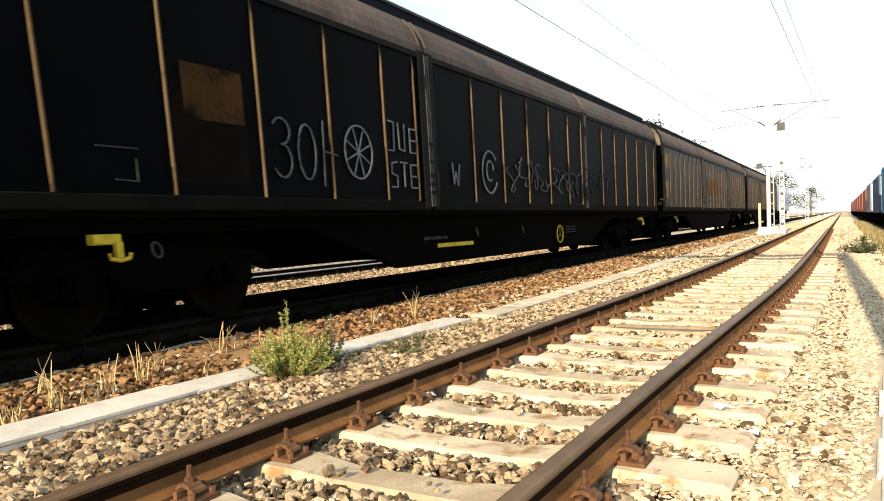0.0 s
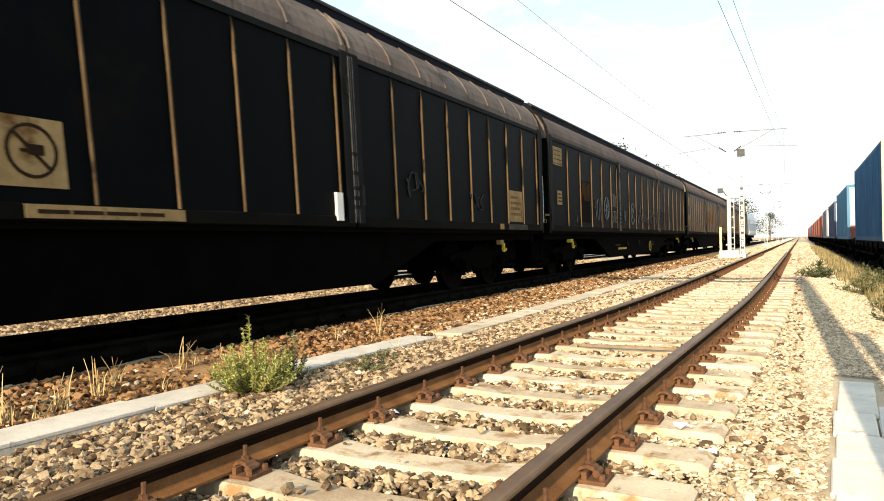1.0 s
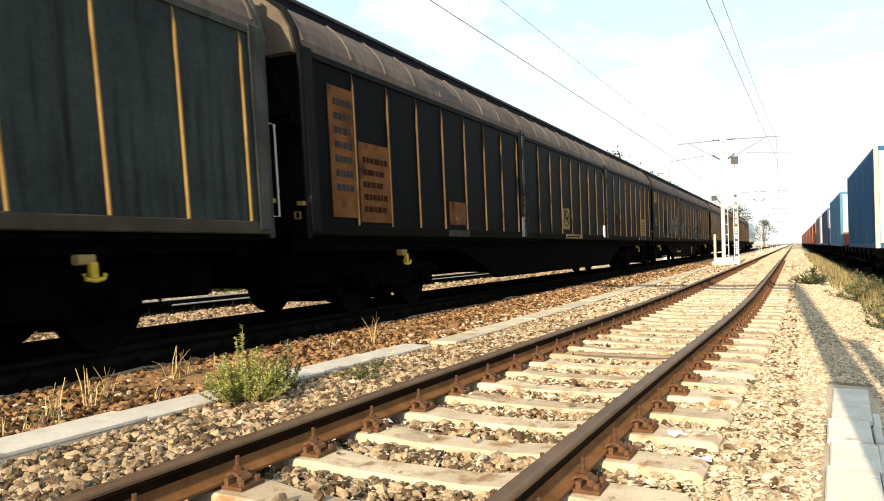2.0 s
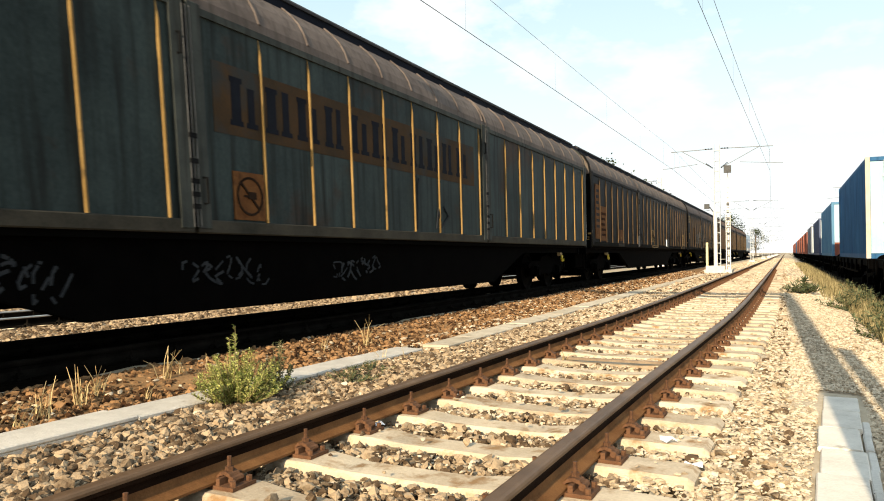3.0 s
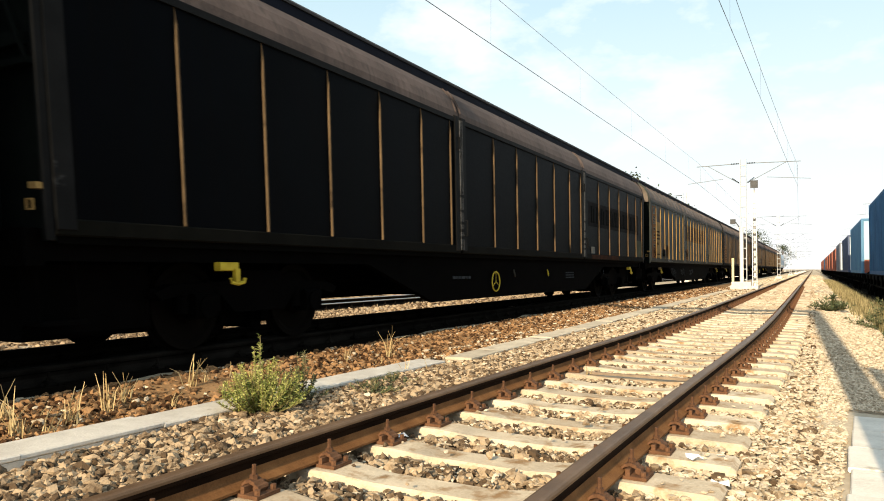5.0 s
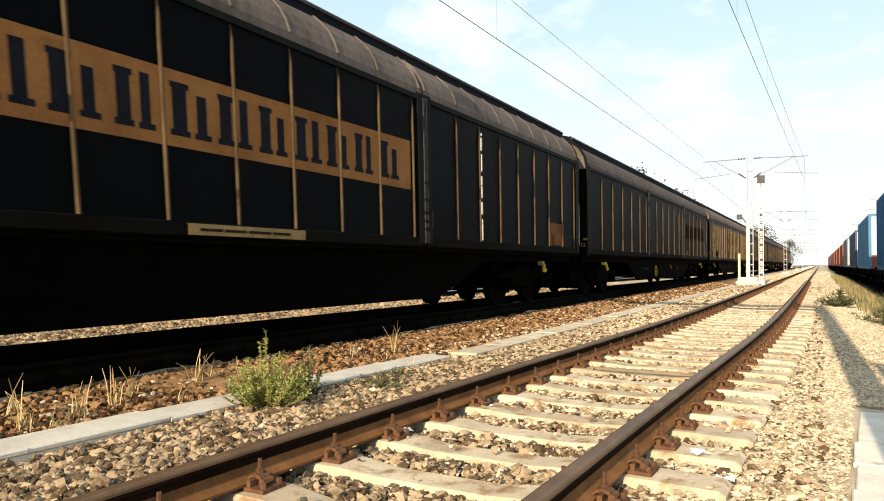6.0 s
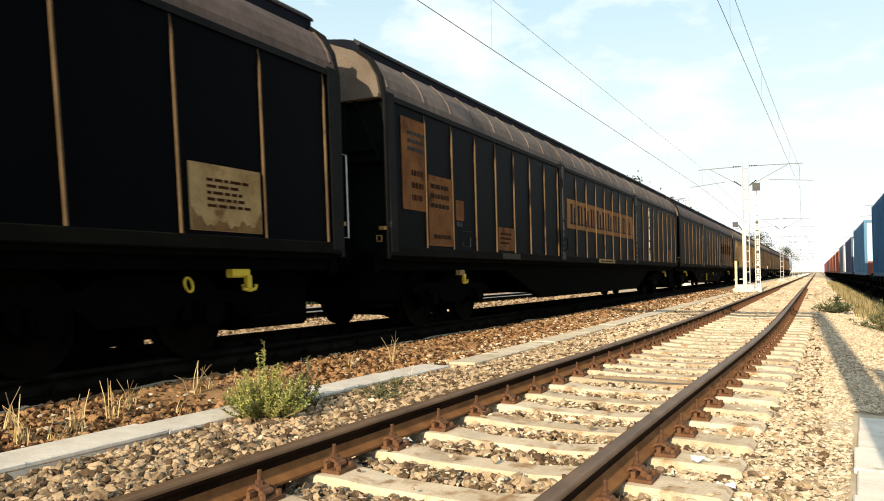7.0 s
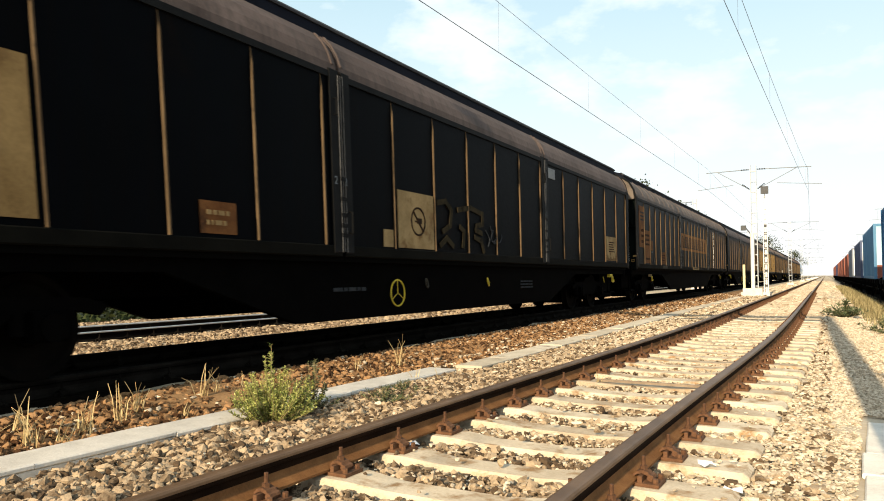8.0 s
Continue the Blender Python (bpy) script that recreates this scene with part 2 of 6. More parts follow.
CHALK = mat("pale chalk paint", (0.06, 0.075, 0.09), (0.16, 0.18, 0.20), 8.0, 0.85, bump=0.0, spec=0.1)
CHALK_DIM = mat("faint chalk paint", (0.012, 0.014, 0.017), (0.036, 0.040, 0.045), 8.0, 0.9, bump=0.0, spec=0.1)
YELLOW = mat("yellow hook paint", (0.34, 0.25, 0.015), (0.58, 0.44, 0.04), 8.0, 0.6, bump=0.05, fine=90.0, spec=0.2)
WHITE = mat("white paint", (0.62, 0.61, 0.58), (0.82, 0.81, 0.78), 4.0, 0.55, bump=0.05, fine=60.0, spot=(0.5, 0.47, 0.42), spot_scale=3.0)
STEEL = mat("galvanised steel", (0.40, 0.41, 0.42), (0.60, 0.61, 0.62), 3.0, 0.5, metal=0.3, bump=0.05, fine=60.0)
POLE_PALE = mat("pale mast paint", (0.55, 0.54, 0.50), (0.75, 0.74, 0.70), 2.0, 0.7, bump=0.1, fine=40.0, spec=0.3)
MAST_GREY = mat("grey mast paint", (0.33, 0.36, 0.39), (0.47, 0.50, 0.53), 2.0, 0.7, bump=0.1, fine=40.0, spec=0.2)
DUCT_PALE = mat("bleached concrete", (0.56, 0.515, 0.45), (0.80, 0.75, 0.67), 4.0, 0.92, bump=0.4, fine=60.0, spot=(0.36, 0.30, 0.23), spot_scale=6.0, spot_at=0.62, objvar=0.3, space="World", spec=0.1)
WIRE = mat("copper wire", (0.07, 0.065, 0.065), (0.13, 0.12, 0.115), 2.0, 0.6, metal=0.4, bump=0.0)
# wheel colour blackened too, for the shade under the wagons
WHEEL = mat("shade-black wheel steel", (0.0012, 0.0010, 0.0009), (0.005, 0.004, 0.003), 3.0, 0.85, bump=0.1, fine=60.0, spec=0.03)
# shade under the trains, put into the colour of track and ballast
SHADE_BLACK = mat("shade-black track", (0.003, 0.0025, 0.002), (0.014, 0.012, 0.010), 3.0, 0.95, bump=0.35, fine=60.0, objvar=0.4, space="World", spec=0.02)
SHADE_BLACK_STONE = mat("shade-black ballast", (0.0015, 0.0012, 0.0010), (0.008, 0.006, 0.004), 10.0, 0.95, bump=0.8, fine=25.0, space="World", spec=0.02)
# shade in the gap between wagons, put into the end walls' colour
END_DARK = mat("shade-dark green end wall", (0.0012, 0.0020, 0.0019), (0.0050, 0.0072, 0.0066), 2.0, 0.85, bump=0.1, fine=40.0, spot=(0.006, 0.005, 0.004), spot_scale=1.5, spec=0.02)
HOOD = mat("weathered end hood", (0.075, 0.060, 0.048), (0.17, 0.14, 0.115), 1.6, 0.85, bump=0.12, fine=35.0, spot=(0.05, 0.034, 0.024), spot_scale=1.4, spot_at=0.58, spec=0.08)
POST_G = mat("grey green door post", (0.022, 0.026, 0.025), (0.062, 0.068, 0.062), 2.2, 0.75, bump=0.1, fine=50.0, spot=(0.030, 0.020, 0.013), spot_scale=2.0, spot_at=0.64, streak=(0.016, 0.016, 0.014), spec=0.12)
LIP = mat("dull blue grey roof lip", (0.016, 0.017, 0.021), (0.050, 0.048, 0.050), 1.8, 0.8, bump=0.05, fine=30.0, spec=0.12)
ARM_GREY = mat("weathered steel arm", (0.15, 0.17, 0.19), (0.25, 0.275, 0.30), 3.0, 0.7, bump=0.05, fine=60.0)
SIGNAL_GREY = mat("dull black signal enamel", (0.03, 0.032, 0.035), (0.07, 0.072, 0.075), 4.0, 0.7, bump=0.0)
LOCO = mat("pale blue engine paint", (0.32, 0.42, 0.52), (0.50, 0.60, 0.68), 1.0, 0.5, bump=0.03, fine=30.0)
GLASS_DARK = mat("dark window glass", (0.01, 0.012, 0.015), (0.02, 0.022, 0.025), 1.0, 0.1, bump=0.0)
BOX_BLUE = mat("blue container paint", (0.016, 0.075, 0.180), (0.042, 0.140, 0.275), 0.8, 0.7, bump=0.05, fine=30.0, streak=(0.012, 0.058, 0.140), spec=0.15)
BOX_PALE = mat("pale blue container paint", (0.055, 0.150, 0.270), (0.115, 0.245, 0.375), 0.8, 0.7, bump=0.05, fine=30.0, streak=(0.09, 0.2, 0.33), spec=0.15)
BOX_SKY = mat("sky blue container doors", (0.28, 0.46, 0.58), (0.42, 0.60, 0.70), 1.0, 0.6, bump=0.05, fine=30.0, streak=(0.3, 0.42, 0.5), spec=0.15)
# distance haze is put into this red, paled and less saturated
BOX_RED = mat("haze-paled red container paint", (0.19, 0.060, 0.040), (0.35, 0.125, 0.085), 0.8, 0.7, bump=0.05, fine=30.0, streak=(0.17, 0.065, 0.045), spec=0.12)
POST_CREAM = mat("bleached cream paint", (0.42, 0.37, 0.28), (0.62, 0.56, 0.45), 2.0, 0.7, bump=0.05, fine=40.0, spot=(0.22, 0.14, 0.08), spot_scale=3.0, spot_at=0.62, spec=0.2)
BOX_GREY = mat("grey container paint", (0.10, 0.11, 0.14), (0.20, 0.22, 0.26), 0.8, 0.6, bump=0.05, fine=30.0)
BOX_NAVY = mat("navy container paint", (0.02, 0.035, 0.085), (0.05, 0.075, 0.15), 0.8, 0.6, bump=0.05, fine=30.0)
BOX_DOOR = mat("pale container doors", (0.55, 0.64, 0.68), (0.74, 0.80, 0.82), 1.0, 0.5, bump=0.05, fine=30.0, streak=(0.48, 0.50, 0.48))
LEAF = mat("weed leaf", (0.15, 0.19, 0.040), (0.50, 0.50, 0.165), 10.0, 0.75, bump=0.0, island=0.9, spec=0.2)
LEAF_DULL = mat("dull weed leaf", (0.05, 0.065, 0.03), (0.12, 0.14, 0.07), 10.0, 0.75, bump=0.0, island=0.8, spec=0.2)
STRAW = mat("dry grass", (0.28, 0.20, 0.09), (0.56, 0.44, 0.24), 10.0, 0.8, bump=0.0, island=0.7, spec=0.2)
GRASS = mat("yellow green grass", (0.12, 0.100, 0.045), (0.34, 0.285, 0.150), 3.0, 0.85, bump=0.0, island=0.85, spec=0.2)
TREE_LEAF = mat("tree leaf", (0.018, 0.028, 0.010), (0.060, 0.075, 0.028), 2.0, 0.8, bump=0.0, island=0.8, spec=0.08)
BARK = mat("tree bark", (0.08, 0.06, 0.045), (0.20, 0.16, 0.12), 4.0, 0.9, bump=0.4, fine=30.0)
PAPER = mat("litter paper", (0.62, 0.63, 0.66), (0.82, 0.83, 0.85), 10.0, 0.8, bump=0.1)
STICK = mat("weathered timber", (0.14, 0.10, 0.07), (0.30, 0.23, 0.16), 5.0, 0.9, bump=0.3, fine=50.0)
TWIG = mat("weed stem", (0.14, 0.12, 0.05), (0.28, 0.22, 0.10), 6.0, 0.8, bump=0.0)


# ================= building tools =================
class Build:
    """Collects vertices and faces of one mesh."""

    def __init__(self):
        self.v, self.f = [], []

    def add(self, verts, faces):
        o = len(self.v)
        self.v += [tuple(p) for p in verts]
        self.f += [tuple(i + o for i in face) for face in faces]
        return self

    def box(self, x0, x1, y0, y1, z0, z1, m=None, c=0.0):
        """A box; c chamfers its four long edges along y."""
        if c:
            prof = [(x0 + c, z0), (x1 - c, z0), (x1, z0 + c), (x1, z1 - c), (x1 - c, z1), (x0 + c, z1), (x0, z1 - c), (x0, z0 + c)]
            return self.prism(prof, y0, y1, m)
        vs = [Vector(p) for p in ((x0, y0, z0), (x1, y0, z0), (x1, y1, z0), (x0, y1, z0), (x0, y0, z1), (x1, y0, z1), (x1, y1, z1), (x0, y1, z1))]
        if m is not None:
            vs = [m @ p for p in vs]
        return self.add(vs, [(0, 3, 2, 1), (4, 5, 6, 7), (0, 1, 5, 4), (1, 2, 6, 5), (2, 3, 7, 6), (3, 0, 4, 7)])

    def prism(self, prof, y0, y1, m=None):
        """A profile of (x, z), counter-clockwise seen from -y, drawn out along y."""
        n = len(prof)
        vs = [Vector((x, y0, z)) for x, z in prof] + [Vector((x, y1, z)) for x, z in prof]
        if m is not None:
            vs = [m @ p for p in vs]
        fs = [tuple(range(n)), tuple(range(2 * n - 1, n - 1, -1))]
        fs += [(i, i + n, (i + 1) % n + n, (i + 1) % n) for i in range(n)]
        return self.add(vs, fs)

    def tube(self, pts, r, n=8, r1=None, cap=True):
        """A round bar through points."""
        pts = [Vector(p) for p in pts]
        vs, fs = [], []
        for k, p in enumerate(pts):
            d = (pts[min(k + 1, len(pts) - 1)] - pts[max(k - 1, 0)]).normalized()
            a = d.orthogonal().normalized() if abs(d.z) < 0.95 else Vector((1, 0, 0))
            a = (a - d * a.dot(d)).normalized()
            b = d.cross(a)
            rad = r if r1 is None else r + (r1 - r) * k / (len(pts) - 1)
            vs += [p + (a * math.cos(2 * math.pi * i / n) + b * math.sin(2 * math.pi * i / n)) * rad for i in range(n)]
        for k in range(len(pts) - 1):
            for i in range(n):
                j = (i + 1) % n
                fs.append((k * n + i, k * n + j, (k + 1) * n + j, (k + 1) * n + i))
        if cap:
            fs += [tuple(range(n - 1, -1, -1)), tuple(range((len(pts) - 1) * n, len(pts) * n))]
        return self.add(vs, fs)

    def ring(self, centre, axis, rad, r, n=20):
        """A closed hoop of round bar."""
        c, axis = Vector(centre), Vector(axis).normalized()
        a = axis.orthogonal().normalized()
        b = axis.cross(a)
        vs, fs = [], []
        for i in range(n):
            w = 2 * math.pi * i / n
            out = a * math.cos(w) + b * math.sin(w)
            for j in range(6):
                q = 2 * math.pi * j / 6
                vs.append(c + out * (rad + r * math.cos(q)) + axis * r * math.sin(q))
        for i in range(n):
            for j in range(6):
                fs.append((i * 6 + j, i * 6 + (j + 1) % 6, (i + 1) % n * 6 + (j + 1) % 6, (i + 1) % n * 6 + j))
        return self.add(vs, fs)

    def mesh(self, name, material, smooth=False):
        me = bpy.data.meshes.new(name)
        me.from_pydata(self.v, [], self.f)
        me.materials.append(material)
        bm = bmesh.new()
        bm.from_mesh(me)
        bmesh.ops.recalc_face_normals(bm, faces=bm.faces)
        bm.to_mesh(me)
        bm.free()
        if smooth:
            me.shade_smooth()
        return me


def part(name, build, material, parent=None, label="", smooth=False, at=None):
    """Links a mesh, or a Build, as one object under its thing or part."""
    data = build.mesh(name, material, smooth) if isinstance(build, Build) else build
    ob = new(name, data)
    if parent is not None:
        ob.parent = parent
    if at is not None:
        ob.matrix_basis = at
    if label:
        tagged(ob, label=label)
    return ob


def thing(name, label, category, m=None, group="", kind=""):
    ob = new(name)
    ob.empty_display_size = 0.2
    if m is not None:
        ob.matrix_basis = m
    return tagged(ob, label=label, category=category, group=group, kind=kind)


# ================= ground =================
SPACING = 0.583
TRAIN_X, TRAIN_RAIL, BODY_Z = -6.75, 0.21, 0.27      # centre of the train's track and the height of its rail tops
FAR_X = -12.2
YARD_X, YARD_RAIL = 3.45, -0.29


def track_x(y):
    """The centre of the empty track: a slight bend, then straight."""
    return -1.42 - 0.19 * (1 - math.tanh((y - 7.0) / 5.5))


def ground_z(x):
    px = [-2000, -30, -17.5, -16.6, -10.6, -9.6, -8.2, -5.4, -4.5, -3.8, -0.45, -0.2, 0.6, 1.2, 2.0, 5.0, 6.5, 40, 2000]
    pz = [-0.6, -0.5, -0.3, -0.05, -0.05, -0.08, 0.04, 0.03, -0.07, -0.11, -0.11, -0.05, -0.09, -0.2, -0.46, -0.46, -0.6, -0.6, -0.6]
    return float(np.interp(x, px, pz))


def ground():
    xs = sorted(set([-2000, -600, -200, -80, -40, -30, -20, 6.5, 9, 14, 25, 40, 80, 200, 600, 2000] + [round(-15 + 0.25 * i, 2) for i in range(84)]))
    ys = [-400, -100, -40, -15, -6] + [0.5 * i for i in range(-8, 61)] + [32 + 4 * i for i in range(20)] + [120, 160, 220, 300, 450, 700, 1200, 2500, 4500]
    b = Build()
    nx = len(xs)
    for y in ys:
        for x in xs:
            b.v.append((x, y, ground_z(x) + (0.03 * noise.noise((x * 0.9, y * 0.9, 0)) if -16 < x < 6 and y < 60 else 0)))
    for j in range(len(ys) - 1):
        for i in range(nx - 1):
            b.f.append((j * nx + i, j * nx + i + 1, (j + 1) * nx + i + 1, (j + 1) * nx + i))
    ob = part("ground", b, GRAVEL, smooth=True)
    tagged(ob, "sandy gravel ground between railway tracks, sunlit", "ground", kind="structure")


ground()

ICO = bmesh.new()
bmesh.ops.create_icosphere(ICO, subdivisions=1, radius=1.0)
ICO_V = np.array([v.co[:] for v in ICO.verts])
ICO_F = np.array([[v.index for v in f.verts] for f in ICO.faces])
ICO.free()


def scatter(name, spots, sizes, material, label, seed, flat=0.7):
    """Many broken stones in one mesh: spots (n, 3), sizes (n,)."""
    rng = np.random.default_rng(seed)
    n = len(spots)
    shapes = [ICO_V * (1 + rng.uniform(-0.55, 0.35, (12, 1))) for _ in range(14)]
    pick = rng.integers(0, 14, n)
    v = np.array(shapes)[pick]
    v = v * np.stack([rng.uniform(0.8, 1.6, n), rng.uniform(0.6, 1.1, n), rng.uniform(0.45, 1.0, n) * flat / 0.7], -1)[:, None, :]
    a, tilt = rng.uniform(0, 2 * np.pi, n), rng.uniform(-0.7, 0.7, n)
    y1 = v[..., 1] * np.cos(tilt)[:, None] - v[..., 2] * np.sin(tilt)[:, None]
    z1 = v[..., 1] * np.sin(tilt)[:, None] + v[..., 2] * np.cos(tilt)[:, None]
    x2 = v[..., 0] * np.cos(a)[:, None] - y1 * np.sin(a)[:, None]
    y2 = v[..., 0] * np.sin(a)[:, None] + y1 * np.cos(a)[:, None]
    v = np.stack([x2, y2, z1], -1) * sizes[:, None, None] + spots[:, None, :]
    f = (ICO_F[None] + 12 * np.arange(n)[:, None, None]).reshape(-1, 3)
    me = bpy.data.meshes.new(name)
    me.vertices.add(12 * n)
    me.vertices.foreach_set("co", v.reshape(-1).astype(np.float32))
    me.loops.add(f.size)
    me.loops.foreach_set("vertex_index", f.reshape(-1).astype(np.int32))
    me.polygons.add(len(f))
    me.polygons.foreach_set("loop_start", np.arange(0, f.size, 3, dtype=np.int32))
    me.materials.append(material)
    me.update(calc_edges=True)
    me.validate()
    me.shade_flat()
    ob = new(name, me)
    return tagged(ob, label, "ballast", kind="stuff")


TX = np.vectorize(track_x)


def spread(rng, x0, x1, y0, y1, density, size):
    n = int((x1 - x0) * (y1 - y0) * density)
    x, y = rng.uniform(x0, x1, n), rng.uniform(y0, y1, n)
    s = size * (0.5 + 0.95 * rng.uniform(0, 1, n) ** 1.6)
    return x, y, s


def ballast():
    rng = np.random.default_rng(5)
    bed, sand, rust = [], [], []
    for x0, x1, y0, y1, d, size in ((-4.0, 0.0, -9.0, 0.8, 260, 0.034), (-4.0, 0.0, 0.8, 6.0, 1750, 0.0290), (-4.0, 0.0, 6.0, 11, 1300, 0.029), (-4.0, 0.0, 11, 22, 520, 0.038), (-4.0, 0.0, 22, 42, 130, 0.065)):
        x, y, s = spread(rng, x0, x1, y0, y1, d, size)
        dx = x - TX(y)
        ph = (y - 2.637) / SPACING
        off = np.abs(ph - np.round(ph)) * SPACING
        on_sleeper = (off < 0.155) & (np.abs(dx) < 1.31)
        rail = np.abs(np.abs(dx) - 0.7525) < 0.14
        trough = ((x < -3.82) & (np.abs(x + 4.37 - 0.0397 * y) < 0.2) & (y < 7.45)) | ((np.abs(x + 3.9) < 0.2) & (y > 7.8))
        keep = ~trough & ~(rail & (off < 0.165)) & (~on_sleeper | (rng.uniform(0, 1, len(x)) < 0.012))
        z = np.where(on_sleeper, 0.012, np.where(np.abs(dx) < 1.35, -0.050, -0.034) + rng.uniform(-0.012, 0.022, len(x)))
        z = z - np.where(rail, 0.012, 0) - np.where(dx > 1.2, 0.012, 0) - np.where(dx < -1.5, 0.02, 0)
        pts = np.stack([x, y, z], -1)
        right = rng.uniform(0, 1, len(x)) < np.where(dx > 0.95, 0.93, np.where(dx < -1.3, np.interp(y, [3, 6, 14], [0.05, 0.22, 0.8]), np.interp(y, [3, 6, 10], [0.16, 0.66, 0.97])))
        s = s * np.where(np.abs(dx) < 1.3, 0.86, 1.0)
        bed.append((pts[keep & ~right], s[keep & ~right]))
        sand.append((pts[keep & right], s[keep & right] * np.where(dx[keep & right] > 1.2, 0.62, 0.78)))
    for x0, x1, y0, y1, d, size in ((0.0, 1.2, -9.0, 2.5, 200, 0.030), (0.0, 1.2, 2.5, 9, 2600, 0.0135), (0.0, 1.6, 9, 22, 800, 0.019), (0.0, 1.4, 22, 40, 50, 0.045)):
        x, y, s = spread(rng, x0, x1, y0, y1, d, size)
        gz = np.interp(x, [-0.3, 0.6, 1.2, 2.0], [-0.05, -0.09, -0.2, -0.46])
        keep = ~((np.abs(x - 0.375 - 0.046 * (y - 6.6)) < 0.16) & (y > 1.9) & (y < 6.7))
        sand.append((np.stack([x, y, gz + 0.014], -1)[keep], s[keep]))
    for x0, x1, y0, y1, d, size in ((-5.5, -4.2, -9.0, 1.8, 200, 0.036), (-5.5, -4.2, 1.8, 9, 640, 0.030), (-5.5, -4.0, 9, 20, 420, 0.030), (-5.5, -4.0, 20, 45, 110, 0.042)):
        x, y, s = spread(rng, x0, x1, y0, y1, d, size)
        gz = np.interp(x, [-5.4, -4.5, -3.2], [0.03, -0.07, -0.05])
        tan = rng.uniform(0, 1, len(x)) < np.maximum(np.interp(x, [-4.5, -4.0], [0.05, 0.6]), np.interp(y, [7, 18], [0.0, 0.18]))
        off = ((np.abs(x + 4.37 - 0.0397 * y) < 0.2) & (y < 7.45)) | ((x > -4.12) & (y > 7.8))
        x = np.where(off, x - 0.45, x)
        pts = np.stack([x, y, gz + rng.uniform(-0.005, 0.02, len(x))], -1)
        rust.append((pts[~tan], s[~tan]))
        sand.append((pts[tan], s[tan]))
    for x0, x1, y0, y1, d, size in ((-4.9, 1.1, 42, 75, 26, 0.085), (-4.9, 1.1, 75, 150, 9, 0.13)):
        x, y, s = spread(rng, x0, x1, y0, y1, d, size)
        dx = x - TX(y)
        keep = ~((np.abs(np.abs(dx) - 0.7525) < 0.2) | ((np.abs(x + 3.6) < 1.4) & (np.abs(y - 44.4) < 1.5)))
        gz = np.interp(x, [-4.5, -3.2, -0.3, 0.6, 1.2], [-0.07, -0.05, -0.05, -0.09, -0.2])
        sand.append((np.stack([x, y, gz - 0.2 * s], -1)[keep], s[keep]))
    far = []
    for x0, x1, y0, y1, d, size in ((-11.3, -8.0, 2, 16, 220, 0.04), (-11.3, -8.0, 16, 40, 50, 0.06), (-16.4, -13.1, 4, 24, 150, 0.05), (-16.4, -13.1, 24, 45, 50, 0.07)):
        x, y, s = spread(rng, x0, x1, y0, y1, d, size)
        gz = np.interp(x, [-17, -16.6, -10.6, -9.6, -8.2, -5.4], [-0.1, -0.05, -0.05, -0.08, 0.04, 0.03])
        far.append((np.stack([x, y, gz + 0.01], -1), s))
    for name, lot, m, label, seed in (("track_ballast", bed, STONE, "grey and tan crushed stone between concrete sleepers", 1),
                                      ("shoulder_ballast", sand, STONE_TAN, "sandy pale crushed stone beside the rail", 2),
                                      ("rusty_ballast", rust, STONE_RUST, "rust-brown crushed stone along the train's track", 3),
                                      ("far_ballast", far, STONE, "sunlit crushed stone beyond the goods train", 4)):
        scatter(name, np.concatenate([p for p, _ in lot]), np.concatenate([s for _, s in lot]), m, label, seed, 0.5 if m is STONE_TAN else 0.7)


ballast()


# ================= tracks =================
RAIL_PROFILE = [(-0.010, 0.070), (0.010, 0.070), (0.009, 0.080), (0.009, 0.105), (0.036, 0.120), (0.038, 0.150),
                (0.028, 0.162), (-0.028, 0.162), (-0.038, 0.150), (-0.036, 0.120), (-0.009, 0.105), (-0.009, 0.080)]
# the lighter foot colour climbs the lower web as painted sunlight
FOOT_PROFILE = [(-0.070, 0.0), (0.070, 0.0), (0.070, 0.012), (0.034, 0.030), (0.018, 0.048), (0.010, 0.074), (-0.010, 0.074), (-0.018, 0.048), (-0.034, 0.030), (-0.070, 0.012)]
HEAD_PROFILE = [(0.0395, 0.138), (0.0395, 0.150), (0.034, 0.160), (0.022, 0.1645), (-0.022, 0.1645), (-0.034, 0.160), (-0.0395, 0.150), (-0.0395, 0.138)]


def swept(profile, path, closed=True):
    """A profile carried along a path of (x, y, z)."""
    b = Build()
    n = len(profile)
    for k, p in enumerate(path):
        d = Vector(path[min(k + 1, len(path) - 1)]) - Vector(path[max(k - 1, 0)])
        side = Vector((d.y, -d.x, 0)).normalized()
        b.v += [tuple(Vector(p) + side * x + Vector((0, 0, z))) for x, z in profile]
    for k in range(len(path) - 1):
        for i in range(n if closed else n - 1):
            j = (i + 1) % n
            b.f.append((k * n + i, k * n + j, (k + 1) * n + j, (k + 1) * n + i))
    if closed:
        b.f += [tuple(range(n)), tuple(range(len(path) * n - 1, (len(path) - 1) * n - 1, -1))]
    return b


